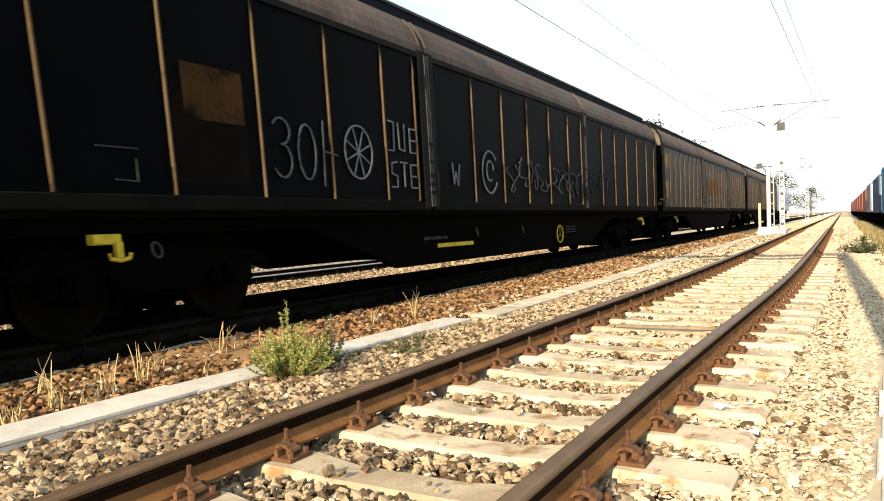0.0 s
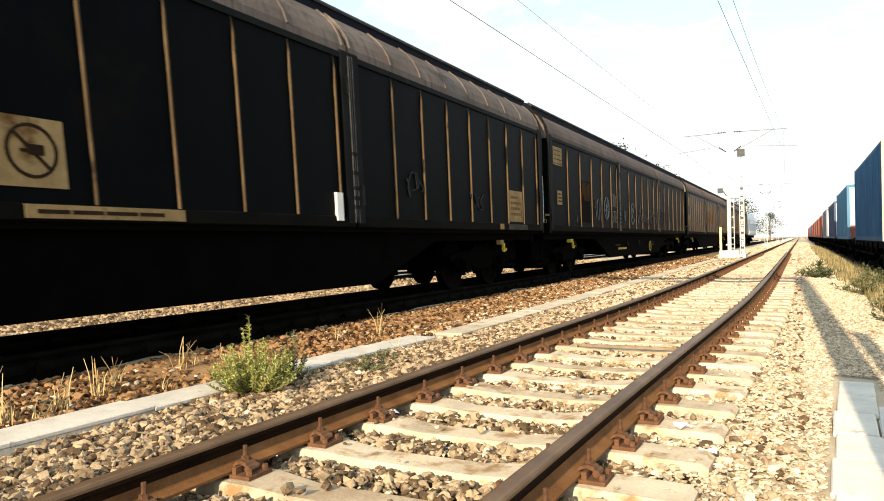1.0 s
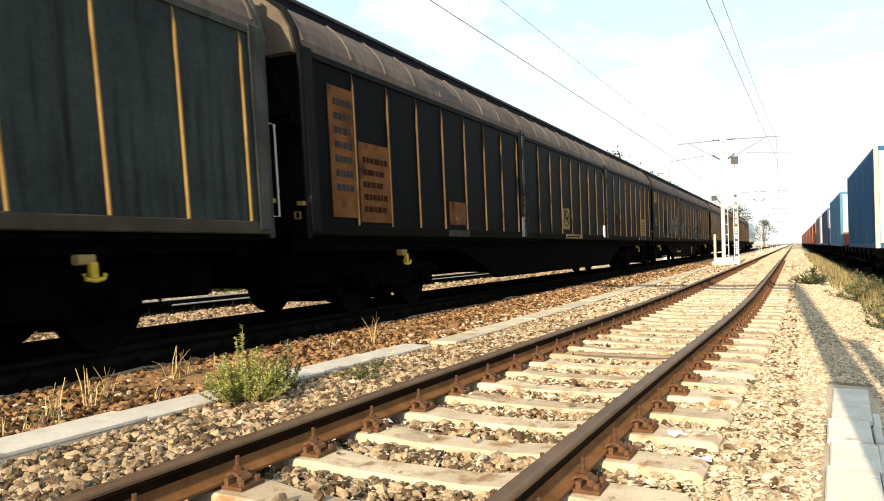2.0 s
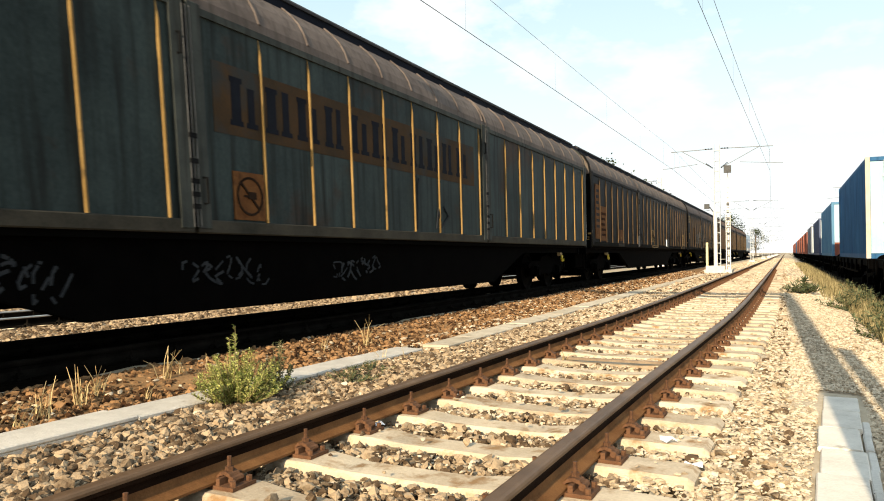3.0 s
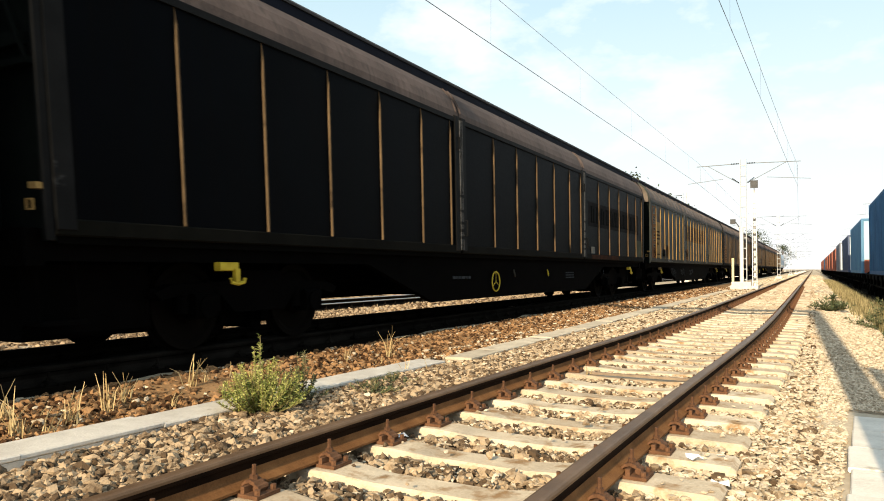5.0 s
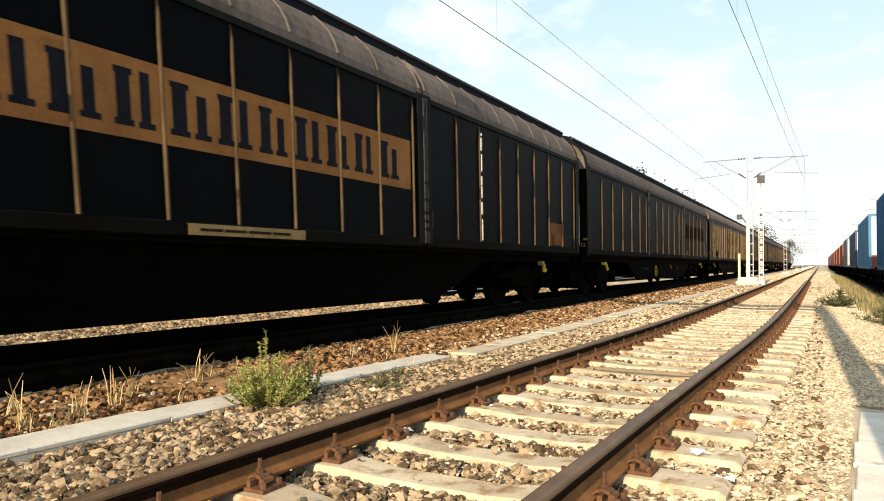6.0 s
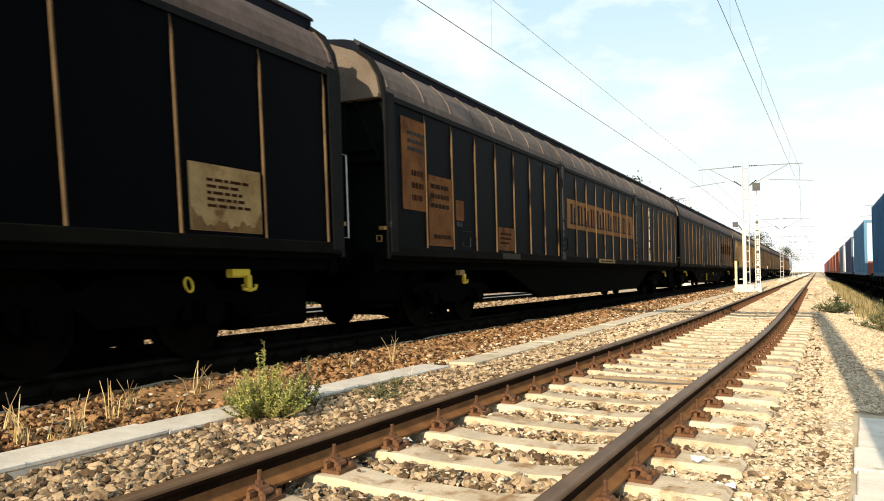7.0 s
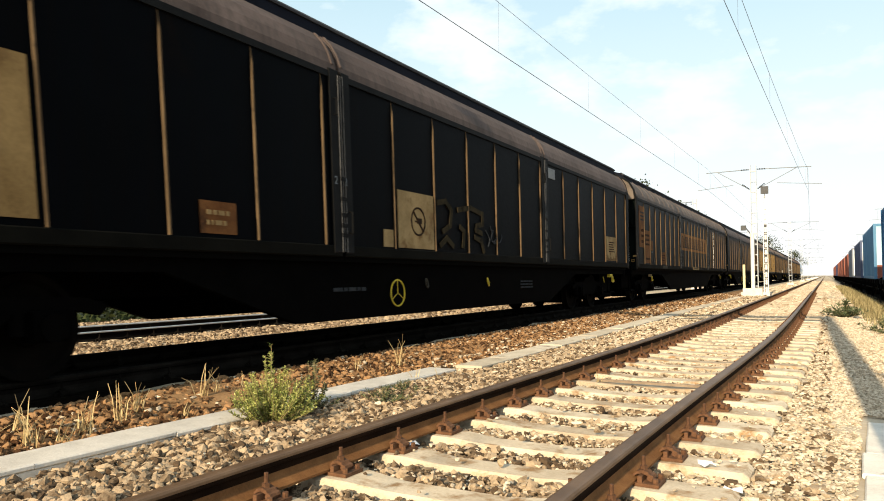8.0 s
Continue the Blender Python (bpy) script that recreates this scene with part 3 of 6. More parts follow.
def sleeper_mesh(surface):
    b = Build()
    # a monoblock sleeper, chamfered, a little lower in the middle
    prof = lambda w, h: [(-w - 0.02, -0.19), (w + 0.02, -0.19), (w, h - 0.012), (w - 0.015, h), (-w + 0.015, h), (-w, h - 0.012)]
    xs = [(-1.30, 0.125, -0.03), (-1.27, 0.14, -0.006), (-0.9, 0.142, 0.0), (-0.55, 0.138, 0.0), (-0.3, 0.115, -0.022), (0.3, 0.115, -0.022), (0.55, 0.138, 0.0), (0.9, 0.142, 0.0), (1.27, 0.14, -0.006), (1.30, 0.125, -0.03)]
    for x, w, h in xs:
        b.v += [(x, y, z) for y, z in prof(w, h)]
    for k in range(len(xs) - 1):
        for i in range(6):
            j = (i + 1) % 6
            b.f.append((k * 6 + i, k * 6 + j, (k + 1) * 6 + j, (k + 1) * 6 + i))
    b.f += [tuple(range(6)), tuple(range(len(xs) * 6 - 1, len(xs) * 6 - 7, -1))]
    return b.mesh("sleeper", surface)


def fastening_mesh(surface):
    """Base plate with ribs, and on either side of the rail a clamp, a bolt and its nut."""
    b = Build()
    b.box(-0.19, 0.19, -0.08, 0.08, 0.0, 0.018)
    for s in (-1, 1):
        b.box(s * 0.082, s * 0.105, -0.075, 0.075, 0.018, 0.05) if s > 0 else b.box(-0.105, -0.082, -0.075, 0.075, 0.018, 0.05)
        # the clamp: a bowed plate from the rail foot over to its heel
        bow = [(0.046, 0.044), (0.066, 0.064), (0.096, 0.074), (0.126, 0.064), (0.150, 0.030)]
        b.v += [(s * x, y, z) for y in (-0.034, 0.034) for x, z in bow] + [(s * x * 0.97, y, z - 0.018) for y in (-0.034, 0.034) for x, z in bow]
        o, n = len(b.v) - 20, 5
        for i in range(4):
            b.f += [(o + i, o + i + 1, o + n + i + 1, o + n + i), (o + 2 * n + i, o + 3 * n + i, o + 3 * n + i + 1, o + 2 * n + i + 1),
                    (o + i, o + 2 * n + i, o + 2 * n + i + 1, o + i + 1), (o + n + i, o + n + i + 1, o + 3 * n + i + 1, o + 3 * n + i)]
        b.f += [(o + 4, o + 9, o + 19, o + 14), (o, o + 10, o + 15, o + 5)]
        b.tube([(s * 0.138, -0.036, 0.036), (s * 0.138, 0.036, 0.036)], 0.018, 8)
        b.tube([(s * 0.096, 0, 0.04), (s * 0.096, 0, 0.138)], 0.011, 6)
        b.tube([(s * 0.096, 0, 0.066), (s * 0.096, 0, 0.090)], 0.021, 6)
        for e in (-1, 1):
            b.tube([(s * 0.168, e * 0.055, 0.015), (s * 0.168, e * 0.055, 0.042)], 0.015, 6)
    return b.mesh("fastening", surface)


SLEEPER, SLEEPER_SHADE, FASTENING, FASTENING_SHADE = sleeper_mesh(CONCRETE), sleeper_mesh(SHADE_BLACK), fastening_mesh(CLIP), fastening_mesh(SHADE_BLACK)


def railway(name, label, xs_of, top, y_from, y_to, sleepers_to, clips_to, start, kind="structure", sleeper=SLEEPER, rail_mat=RAIL_WEB_SHADE, head=RAIL_TOP):
    """Two rails on sleepers with bolted fastenings; top is the height of the rail tops."""
    t = thing(name, label, "railway track", kind=kind)
    base = top - 0.18
    ys = [y_from + 0.5 * i for i in range(int((min(40, y_to) - y_from) / 0.5) + 1)] + [50, 70, 100, 150, 250, 500, 1200]
    ys = [y for y in ys if y <= y_to]
    for side in (-1, 1):
        path = []
        for y in ys:
            h = math.atan2(xs_of(y + 0.1) - xs_of(y - 0.1), 0.2)
            path.append((xs_of(y) + side * 0.7525 * math.cos(h), y - side * 0.7525 * math.sin(h), base + 0.02))
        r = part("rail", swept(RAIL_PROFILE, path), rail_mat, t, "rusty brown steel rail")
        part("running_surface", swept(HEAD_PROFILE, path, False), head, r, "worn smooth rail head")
        part("rail_foot", swept(FOOT_PROFILE, path), FOOT_RUST if rail_mat is RAIL_WEB_SHADE else rail_mat, r, "rust-brown rail foot")
    y, n = start, 0
    while y < sleepers_to:
        h = math.atan2(xs_of(y + 0.1) - xs_of(y - 0.1), 0.2)
        m = Matrix.Translation((xs_of(y), y, base)) @ Matrix.Rotation(-h, 4, "Z")
        rot = Matrix.Rotation(radians(random.uniform(-0.6, 0.6)), 4, "Z")
        s = part("sleeper", sleeper, None, t, at=m @ rot)
        if y < clips_to:
            for side in (-1, 1):
                part("fastening", FASTENING if rail_mat is RAIL_WEB_SHADE else FASTENING_SHADE, None, t, at=m @ pose(side * 0.7525, 0, 0.002, 0, 0, random.uniform(-1.5, 1.5)))
        y += SPACING
        n += 1
    return t


railway("track_near", "empty track, rusty rails on pale concrete sleepers, slightly curved", track_x, 0.18, -10, 1200, 95, 48, 2.637 - SPACING * 21)
# the train's shade is painted into these sleepers, rails and fastenings
railway("track_train", "track under the goods train on concrete sleepers", lambda y: TRAIN_X, TRAIN_RAIL, -30, 1200, 60, 30, -10.0, sleeper=SLEEPER_SHADE, rail_mat=SHADE_BLACK, head=SHADE_BLACK)
# the far rails' unlit sides are painted with the same black
railway("track_far", "track beyond the goods train, sunlit ballast", lambda y: FAR_X, 0.14, -20, 1200, 45, 30, 2.0, rail_mat=SHADE_BLACK, head=RAIL_SHINE)
railway("track_yard", "track under parked container wagons", lambda y: YARD_X, YARD_RAIL, 5, 1200, 40, 0, 12.0, sleeper=SLEEPER_SHADE, rail_mat=SHADE_BLACK, head=SHADE_BLACK)


def shade_bed(name, x0, x1, z, y0, y1, label):
    """The ballast between the rails, its colour taken to black for the wagons' shade."""
    b = Build()
    xs = [x0 + (x1 - x0) * i / 10 for i in range(11)]
    ys = [y0 + (y1 - y0) * (i / 80) ** 1.6 for i in range(81)]
    for y in ys:
        for i, x in enumerate(xs):
            edge = 0.05 if i in (0, 10) else 0.0
            b.v.append((x + (0.12 * noise.noise((y * 1.7, i, 3)) if edge else 0), y, z - edge + 0.02 * noise.noise((x * 3, y * 3, 1))))
    for j in range(80):
        for i in range(10):
            b.f.append((j * 11 + i, j * 11 + i + 1, (j + 1) * 11 + i + 1, (j + 1) * 11 + i))
    tagged(part(name, b, SHADE_BLACK_STONE), label, "track bed", kind="structure")


def crevice_bed():
    """A dark sheet for the shade between the empty track's stones, thinning out to sand farther on."""
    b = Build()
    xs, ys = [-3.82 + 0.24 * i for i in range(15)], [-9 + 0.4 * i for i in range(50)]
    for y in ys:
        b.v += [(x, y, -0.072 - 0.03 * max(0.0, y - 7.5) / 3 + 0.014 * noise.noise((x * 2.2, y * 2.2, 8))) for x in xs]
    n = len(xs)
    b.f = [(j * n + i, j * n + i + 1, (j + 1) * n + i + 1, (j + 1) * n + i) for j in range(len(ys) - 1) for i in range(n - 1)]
    tagged(part("track_bed_3", b, CREVICE_SHADE), "dark sheet for the shade between the empty track's ballast stones", "track bed", kind="structure")


crevice_bed()


def rusty_bank():
    """Sandy dirt, stained orange with rust, along the train's track."""
    b = Build()
    xs = [-5.5 + 0.25 * i for i in range(6)]
    ys = [0.5 * i for i in range(4, 61)] + [32 + 4 * i for i in range(8)]
    for y in ys:
        b.v += [(x, y, ground_z(x) + 0.03 * noise.noise((x * 0.9, y * 0.9, 0)) + 0.006) for x in xs]
    b.f = [(j * 6 + i, j * 6 + i + 1, (j + 1) * 6 + i + 1, (j + 1) * 6 + i) for j in range(len(ys) - 1) for i in range(5)]
    tagged(part("track_bed_4", b, RUST_DIRT, smooth=True), "orange rust-stained dirt beside the train's track", "track bed", kind="structure")


rusty_bank()
shade_bed("track_bed_1", -8.1, -5.5, 0.055, -20, 160, "ballast painted shade-black under the goods train")
shade_bed("track_bed_2", 2.1, 4.9, -0.44, 5, 160, "ballast painted shade-black under the parked wagons")


# ================= goods train =================
SPEED = 14.6
WHEEL_R = 0.46
MOVING = []       # (thing, place of its rear coupling along the track at the start)
WHEELS = []       # (wheelset, its place on its bogie)


def wheelset_mesh():
    b = Build()
    prof = [(0.08, 0.0), (0.10, 0.06), (0.16, 0.085), (0.18, 0.04), (0.36, 0.025), (0.40, 0.067), (0.458, 0.067), (0.462, -0.03), (0.49, -0.045), (0.487, -0.067), (0.40, -0.067), (0.36, -0.02), (0.18, -0.02), (0.12, -0.06), (0.08, -0.06)]
    n = 32
    for s in (-1, 1):
        o = len(b.v)
        for k in range(n):
            a = 2 * math.pi * k / n
            b.v += [(s * (0.765 + w), r * math.cos(a), r * math.sin(a)) for r, w in prof]
        m = len(prof)
        for k in range(n):
            for i in range(m):
                j, q = (i + 1) % m, (k + 1) % n
                b.f.append((o + k * m + i, o + k * m + j, o + q * m + j, o + q * m + i))
    b.tube([(-1.0, 0, 0), (1.0, 0, 0)], 0.085, 12)
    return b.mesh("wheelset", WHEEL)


WHEELSET = wheelset_mesh()


def bogie_mesh(low):
    """A two-axle bogie; low is how far its inner rigging hangs over the rails."""
    b = Build()
    for s in (-1, 1):
        x0, x1 = sorted((s * 0.94, s * 1.06))
        # side frame: dropped in the middle, arched over the axle boxes
        prof = [(-1.5, 0.62), (-1.28, 0.70), (-0.55, 0.72), (-0.35, 0.84), (0.35, 0.84), (0.55, 0.72), (1.28, 0.70), (1.5, 0.62), (1.42, 0.54), (1.15, 0.60), (0.62, 0.58), (0.42, 0.38), (-0.42, 0.38), (-0.62, 0.58), (-1.15, 0.60), (-1.42, 0.54)]
        n = len(prof)
        b.add([(x0, y, z) for y, z in prof] + [(x1, y, z) for y, z in prof],
              [tuple(range(n)), tuple(range(2 * n - 1, n - 1, -1))] + [(i, (i + 1) % n, (i + 1) % n + n, i + n) for i in range(n)])
        for w in (-0.9, 0.9):
            x2, x3 = sorted((s * 0.92, s * 1.14))
            b.box(x2, x3, w - 0.15, w + 0.15, 0.34, 0.60, c=0.03)
            b.tube([(s * 1.10, w, 0.46), (s * 1.17, w, 0.46)], 0.12, 12)
            for q in (-0.22, 0.22):
                b.tube([(s * 1.0, w + q, 0.40), (s * 1.0, w + q, 0.64)], 0.075, 10)
            x4, x5 = sorted((s * 0.72, s * 0.82))
            b.box(x4, x5, w - 0.62 if w > 0 else w + 0.5, w - 0.5 if w > 0 else w + 0.62, 0.25, 0.62)
    b.box(-1.0, 1.0, -0.22, 0.22, 0.55, 0.82)
    b.box(-0.60, 0.60, -1.45, 1.45, low, 0.62, c=0.04)
    for w in (-0.32, 0.32):
        b.box(-0.70, 0.70, w - 0.09, w + 0.09, low - 0.05, 0.5)
    b.box(-1.0, 1.0, -1.5, -1.4, 0.56, 0.66)
    b.box(-1.0, 1.0, 1.4, 1.5, 0.56, 0.66)
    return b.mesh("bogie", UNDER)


BOGIE, BOGIE_OPEN = bogie_mesh(0.20), bogie_mesh(0.44)


def arc(cy, cz, ry, rz, a0, a1, n=14):
    return [(cy + ry * math.cos(radians(a0 + (a1 - a0) * i / n)), cz + rz * math.sin(radians(a0 + (a1 - a0) * i / n))) for i in range(n + 1)]


SIDE = 1.45


def stroke(b, pts, w=0.02, x=SIDE):
    """A painted line on the wagon's side through (y, z) points, as thin flat paint."""
    for k, ((y0, z0), (y1, z1)) in enumerate(zip(pts, pts[1:])):
        d = Vector((y1 - y0, z1 - z0))
        if d.length < 1e-4:
            continue
        n = Vector((-d.y, d.x)).normalized() * w / 2
        e = d.normalized() * w * 0.3
        q = [(y0 - e.x + n.x, z0 - e.y + n.y), (y1 + e.x + n.x, z1 + e.y + n.y), (y1 + e.x - n.x, z1 + e.y - n.y), (y0 - e.x - n.x, z0 - e.y - n.y)]
        xk = x - 0.0011 * (k * 3 % 7)
        b.add([(xk, a, c) for a, c in q] + [(xk - 0.012, a, c) for a, c in q], [(0, 1, 2, 3), (0, 4, 5, 1), (1, 5, 6, 2), (2, 6, 7, 3), (3, 7, 4, 0)])
    return b


def scribble(parent, y0, y1, z0, z1, m, seed, w=0.03, x=SIDE, loops=5):
    """A tag of looping hand-drawn paint."""
    rng = random.Random(seed)
    b = Build()
    for k in range(loops):
        ya, yb = y0 + (y1 - y0) * k / loops, y0 + (y1 - y0) * (k + 1.15) / loops
        p = [rng.uniform(0, 6.28) for _ in range(4)]
        f = [rng.uniform(0.6, 1.6), rng.uniform(1.2, 2.4)]
        zc, h = (z0 + z1) / 2 + rng.uniform(-0.1, 0.1) * (z1 - z0), (z1 - z0) * rng.uniform(0.3, 0.5)
        pts = []
        for i in range(15):
            t = i / 14
            pts.append((ya + (yb - ya) * (t + 0.28 * math.sin(6.28 * f[1] * t + p[0])), zc + h * math.sin(6.28 * f[0] * t + p[1]) * (0.75 + 0.25 * math.sin(9 * t + p[2]))))
        stroke(b, pts, w * rng.uniform(0.7, 1.2), x)
    return tagged(part("chalk_scrawl", b, m, parent), kind="stuff")


def plate(parent, y0, y1, z0, z1, m, name="placard", label="", x=SIDE - 0.022, t=0.012):
    b = Build()
    b.box(x - 0.02, x + t, y0, y1, z0, z1)
    return part(name, b, m, parent, label)


def bars(parent, y0, y1, z0, z1, rows, m=None, x=SIDE - 0.008, seed=1, name="lettering"):
    """Rows of unreadable small print as plain bars."""
    rng = random.Random(seed)
    b = Build()
    h = (z1 - z0) / rows
    for r in range(rows):
        y = y0
        end = y1 - rng.uniform(0, 0.3) * (y1 - y0)
        while y < end:
            w = rng.uniform(0.08, 0.26) * (y1 - y0)
            b.box(x - 0.01, x + 0.002, y, min(y + w, y1), z0 + h * (r + 0.25), z0 + h * (r + 0.72))
            y += w + 0.025
    return tagged(part(name, b, m or PRINT, parent), kind="stuff")


def no_hump_sign(parent, y, z, r):
    """The round prohibition mark: a dark ring, a bar across it and a small wagon shape."""
    b = Build()
    stroke(b, arc(y, z, r, r, 0, 360, 28), r * 0.13, SIDE + 0.001)
    stroke(b, [(y - r * 0.68, z + r * 0.68), (y + r * 0.68, z - r * 0.68)], r * 0.13, SIDE + 0.002)
    stroke(b, [(y - r * 0.45, z), (y + r * 0.45, z)], r * 0.12, SIDE)
    stroke(b, [(y - r * 0.05, z + r * 0.05), (y + r * 0.35, z + r * 0.05)], r * 0.4, SIDE + 0.003)
    part("prohibition_mark", b, PRINT, parent)


def wagon(kind, rear, label, panel, rib_mat, roof_mat, sill_mat, offs=(1.52, 1.49, 1.39), post=POST, grab=STEEL):
    """A long sliding-wall van. kind 'T': eight narrow bays a panel and bows on the roof; 'H': six wide bays and a smooth roof."""
    length = 24.1 if kind == "T" else 23.15
    w = thing("sliding_wall_wagon", label, "goods wagon", group="wagons of the goods train")
    y0, y1 = (0.62, 23.96) if kind == "T" else (0.57, 22.66)
    pitch = (y1 - y0) / 3
    # floor and inner body
    b = Build()
    b.box(-1.38, 1.38, y0 + 0.08, y1 - 0.08, 1.0, 3.2)
    part("body", b, WAGON_BLACK, w)
    # roof: a dark centre strip over the sliding walls
    b = Build()
    cap = [(1.02, 3.78), (1.05, 3.80), (1.05, 4.07), (0.98, 4.12), (0.80, 4.17), (0.4, 4.23), (0, 4.25), (-0.4, 4.23), (-0.80, 4.17), (-0.98, 4.12), (-1.05, 4.07), (-1.05, 3.80), (-1.02, 3.78)]
    b.prism(list(reversed(cap)), y0 - 0.03, y1 + 0.03)
    roof = part("roof", b, ROOF_DARK, w)
    for sx in (1, -1):
        b = Build()
        lip = [(1.04, 4.045), (1.075, 4.045), (1.075, 4.075), (0.985, 4.145), (0.97, 4.12)]
        b.prism(lip if sx == 1 else [(-x, z) for x, z in reversed(lip)], y0 - 0.05, y1 + 0.05)
        part("roof_lip", b, LIP, roof, "dull blue-grey folded edge of the roof")
    # end walls, following the body's outline
    outline = [(1.40, 1.02), (1.42, 3.28), (1.37, 3.55), (1.23, 3.80), (1.0, 3.97), (0.6, 4.12), (0, 4.18)]
    full = outline + [(-x, z) for x, z in reversed(outline[:-1])]
    for e, ya, yb in ((0, y0, y0 + 0.06), (1, y1 - 0.06, y1)):
        b = Build()
        b.prism(full, ya, yb)
        s = -1 if e == 0 else 1
        yo = y0 if e == 0 else y1
        ew = part("end_wall", b, END_DARK, w)
        for x in (-0.75, 0.0, 0.75):
            q = Build()
            q.box(x - 0.05, x + 0.05, min(yo, yo + s * 0.07), max(yo, yo + s * 0.07), 1.05, 3.55)
            part("stiffener", q, END_DARK, ew)
        q = Build()
        q.box(-1.3, 1.3, min(yo, yo + s * 0.06), max(yo, yo + s * 0.06), 2.55, 2.65)
        part("crossbar", q, END_DARK, ew)
        hood = [(1.405, 3.30), (1.36, 3.55), (1.22, 3.79), (0.99, 3.96), (0.6, 4.11), (0, 4.17), (-0.6, 4.11), (-0.99, 3.96), (-1.22, 3.79), (-1.36, 3.55), (-1.405, 3.30)]
        q = Build()
        q.prism(hood, min(yo + s * 0.005, yo + s * 0.10), max(yo + s * 0.005, yo + s * 0.10))
        q.box(-1.40, 1.40, min(yo, yo + s * 0.13), max(yo, yo + s * 0.13), 3.26, 3.31)
        hd = part("end_hood", q, HOOD, w, "weathered grey-brown hood of the end wall")
        for sx in (1, -1):
            q = Build()
            q.tube([(sx * 0.95, yo + s * 0.05, 3.28), (sx * 1.34, yo + s * 0.05, 2.42)], 0.022, 6)
            q.box(min(sx * 0.9, sx * 1.40), max(sx * 0.9, sx * 1.40), min(yo, yo + s * 0.09), max(yo, yo + s * 0.09), 2.38, 2.43)
            part("brace", q, END_DARK, ew)
            q = Build()
            q.ring((sx * 1.33, yo + s * 0.10, 1.30), (0, 1, 0), 0.055, 0.011, 4)
            part("end_latch", q, RIB_T, ew, "yellowish end latch")
            q = Build()
            q.box(min(sx * 1.34, sx * 1.43), max(sx * 1.34, sx * 1.43), min(yo, yo + s * 0.11), max(yo, yo + s * 0.11), 1.42, 1.47)
            part("latch_catch", q, RIB_T, ew)
        ring = [(1.40, 1.02), (1.44, 1.02), (1.46, 3.30), (1.40, 3.58), (1.26, 3.83), (1.02, 4.0), (1.0, 3.96), (1.23, 3.79), (1.36, 3.55), (1.42, 3.28)]
        for sx in (1, -1):
            q = Build()
            q.prism([(sx * x, z) for x, z in ring], min(yo - s * 0.02, yo + s * 0.05), max(yo - s * 0.02, yo + s * 0.05))
            part("corner_frame", q, post, ew)
        # handrail and step at the corner
        for sx in (1, -1) if e == 1 else ():
            h = Build()
            h.tube([(sx * 1.38, yo, 2.33), (sx * 1.40, yo + 0.20, 2.33), (sx * 1.40, yo + 0.20, 1.27), (sx * 1.38, yo, 1.27)], 0.011, 6)
            part("handrail", h, grab, ew, "thin upright handrail")
    # sliding walls
    for side in (1, -1):
        for k in range(3):
            a, c = y0 + pitch * k, y0 + pitch * (k + 1)
            a2, c2 = a + 0.03, c - 0.03
            b = Build()
            wall_prof = [(1.38, 1.20), (1.425, 1.20), (1.425, 3.31), (1.38, 3.31)]
            crest = [(1.18, 3.84), (1.05, 3.94), (1.0, 3.90), (1.14, 3.80)] if kind == "T" else [(1.165, 3.85), (1.13, 3.82)]
            roof_prof = [(1.38, 3.31), (1.435, 3.31), (1.43, 3.43), (1.38, 3.57), (1.30, 3.71)] + crest + [(1.25, 3.68), (1.33, 3.55), (1.38, 3.41)]
            mirror = (lambda pr: pr) if side == 1 else (lambda pr: [(-x, z) for x, z in reversed(pr)])
            b.prism(mirror(wall_prof), a2, c2)
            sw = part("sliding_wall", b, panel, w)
            b = Build()
            b.prism(mirror(roof_prof), a2, c2)
            part("wall_top", b, roof_mat, sw, "curved weathered upper edge of the sliding wall")
            # bows over the curved top
            curve = [(1.430, 3.42), (1.383, 3.565), (1.303, 3.705), (1.183, 3.835)] + ([(1.055, 3.94)] if kind == "T" else [])
            bow_at = [a2 + 0.02, c2 - 0.10] + ([a + 1.11 + 0.906 * i for i in range(7)] if kind == "T" else [])
            for yb in bow_at:
                b = Build()
                n = len(curve)
                b.v += [(side * x, yb, z) for x, z in curve] + [(side * x, yb + 0.05, z) for x, z in curve]
                b.v += [(side * (x + 0.015), yb + 0.010, z + 0.012) for x, z in curve] + [(side * (x + 0.015), yb + 0.040, z + 0.012) for x, z in curve]
                for i in range(n - 1):
                    b.f += [(2 * n + i, 2 * n + i + 1, 3 * n + i + 1, 3 * n + i), (i, i + 1, 2 * n + i + 1, 2 * n + i), (n + i, n + i + 1, 3 * n + i + 1, 3 * n + i)]
                b.f += [(n - 1, 2 * n - 1, 4 * n - 1, 3 * n - 1), (0, n, 3 * n, 2 * n)]
                part("roof_bow", b, roof_mat, sw)
            # posts at the ends of each wall
            for pa, pb in ((a2, a2 + 0.17), (c2 - 0.17, c2)):
                b = Build()
                lo, hi = sorted((side * 1.40, side * 1.462))
                b.box(lo, hi, pa, pb, 1.10, 3.36, c=0.012)
                part("door_post", b, post, sw)
            # top rail under the curve
            b = Build()
            lo, hi = sorted((side * 1.41, side * 1.452))
            b.box(lo, hi, a2 + 0.17, c2 - 0.17, 3.25, 3.325)
            part("top_rail", b, post, sw)
            # ribs: hat sections, tapered at the head
            if kind == "T":
                at = [a + 1.11 + 0.906 * i for i in range(8)]
            else:
                at = [a + offs[k] + 1.175 * i for i in range(5)] + [c - (0.34, 0.26, 0.28)[k]]
            for yr in at:
                d, hw = (0.030, 0.013) if kind == "T" else (0.027, 0.012)
                b = Build()
                x0, x1 = side * 1.42, side * (1.425 + d)
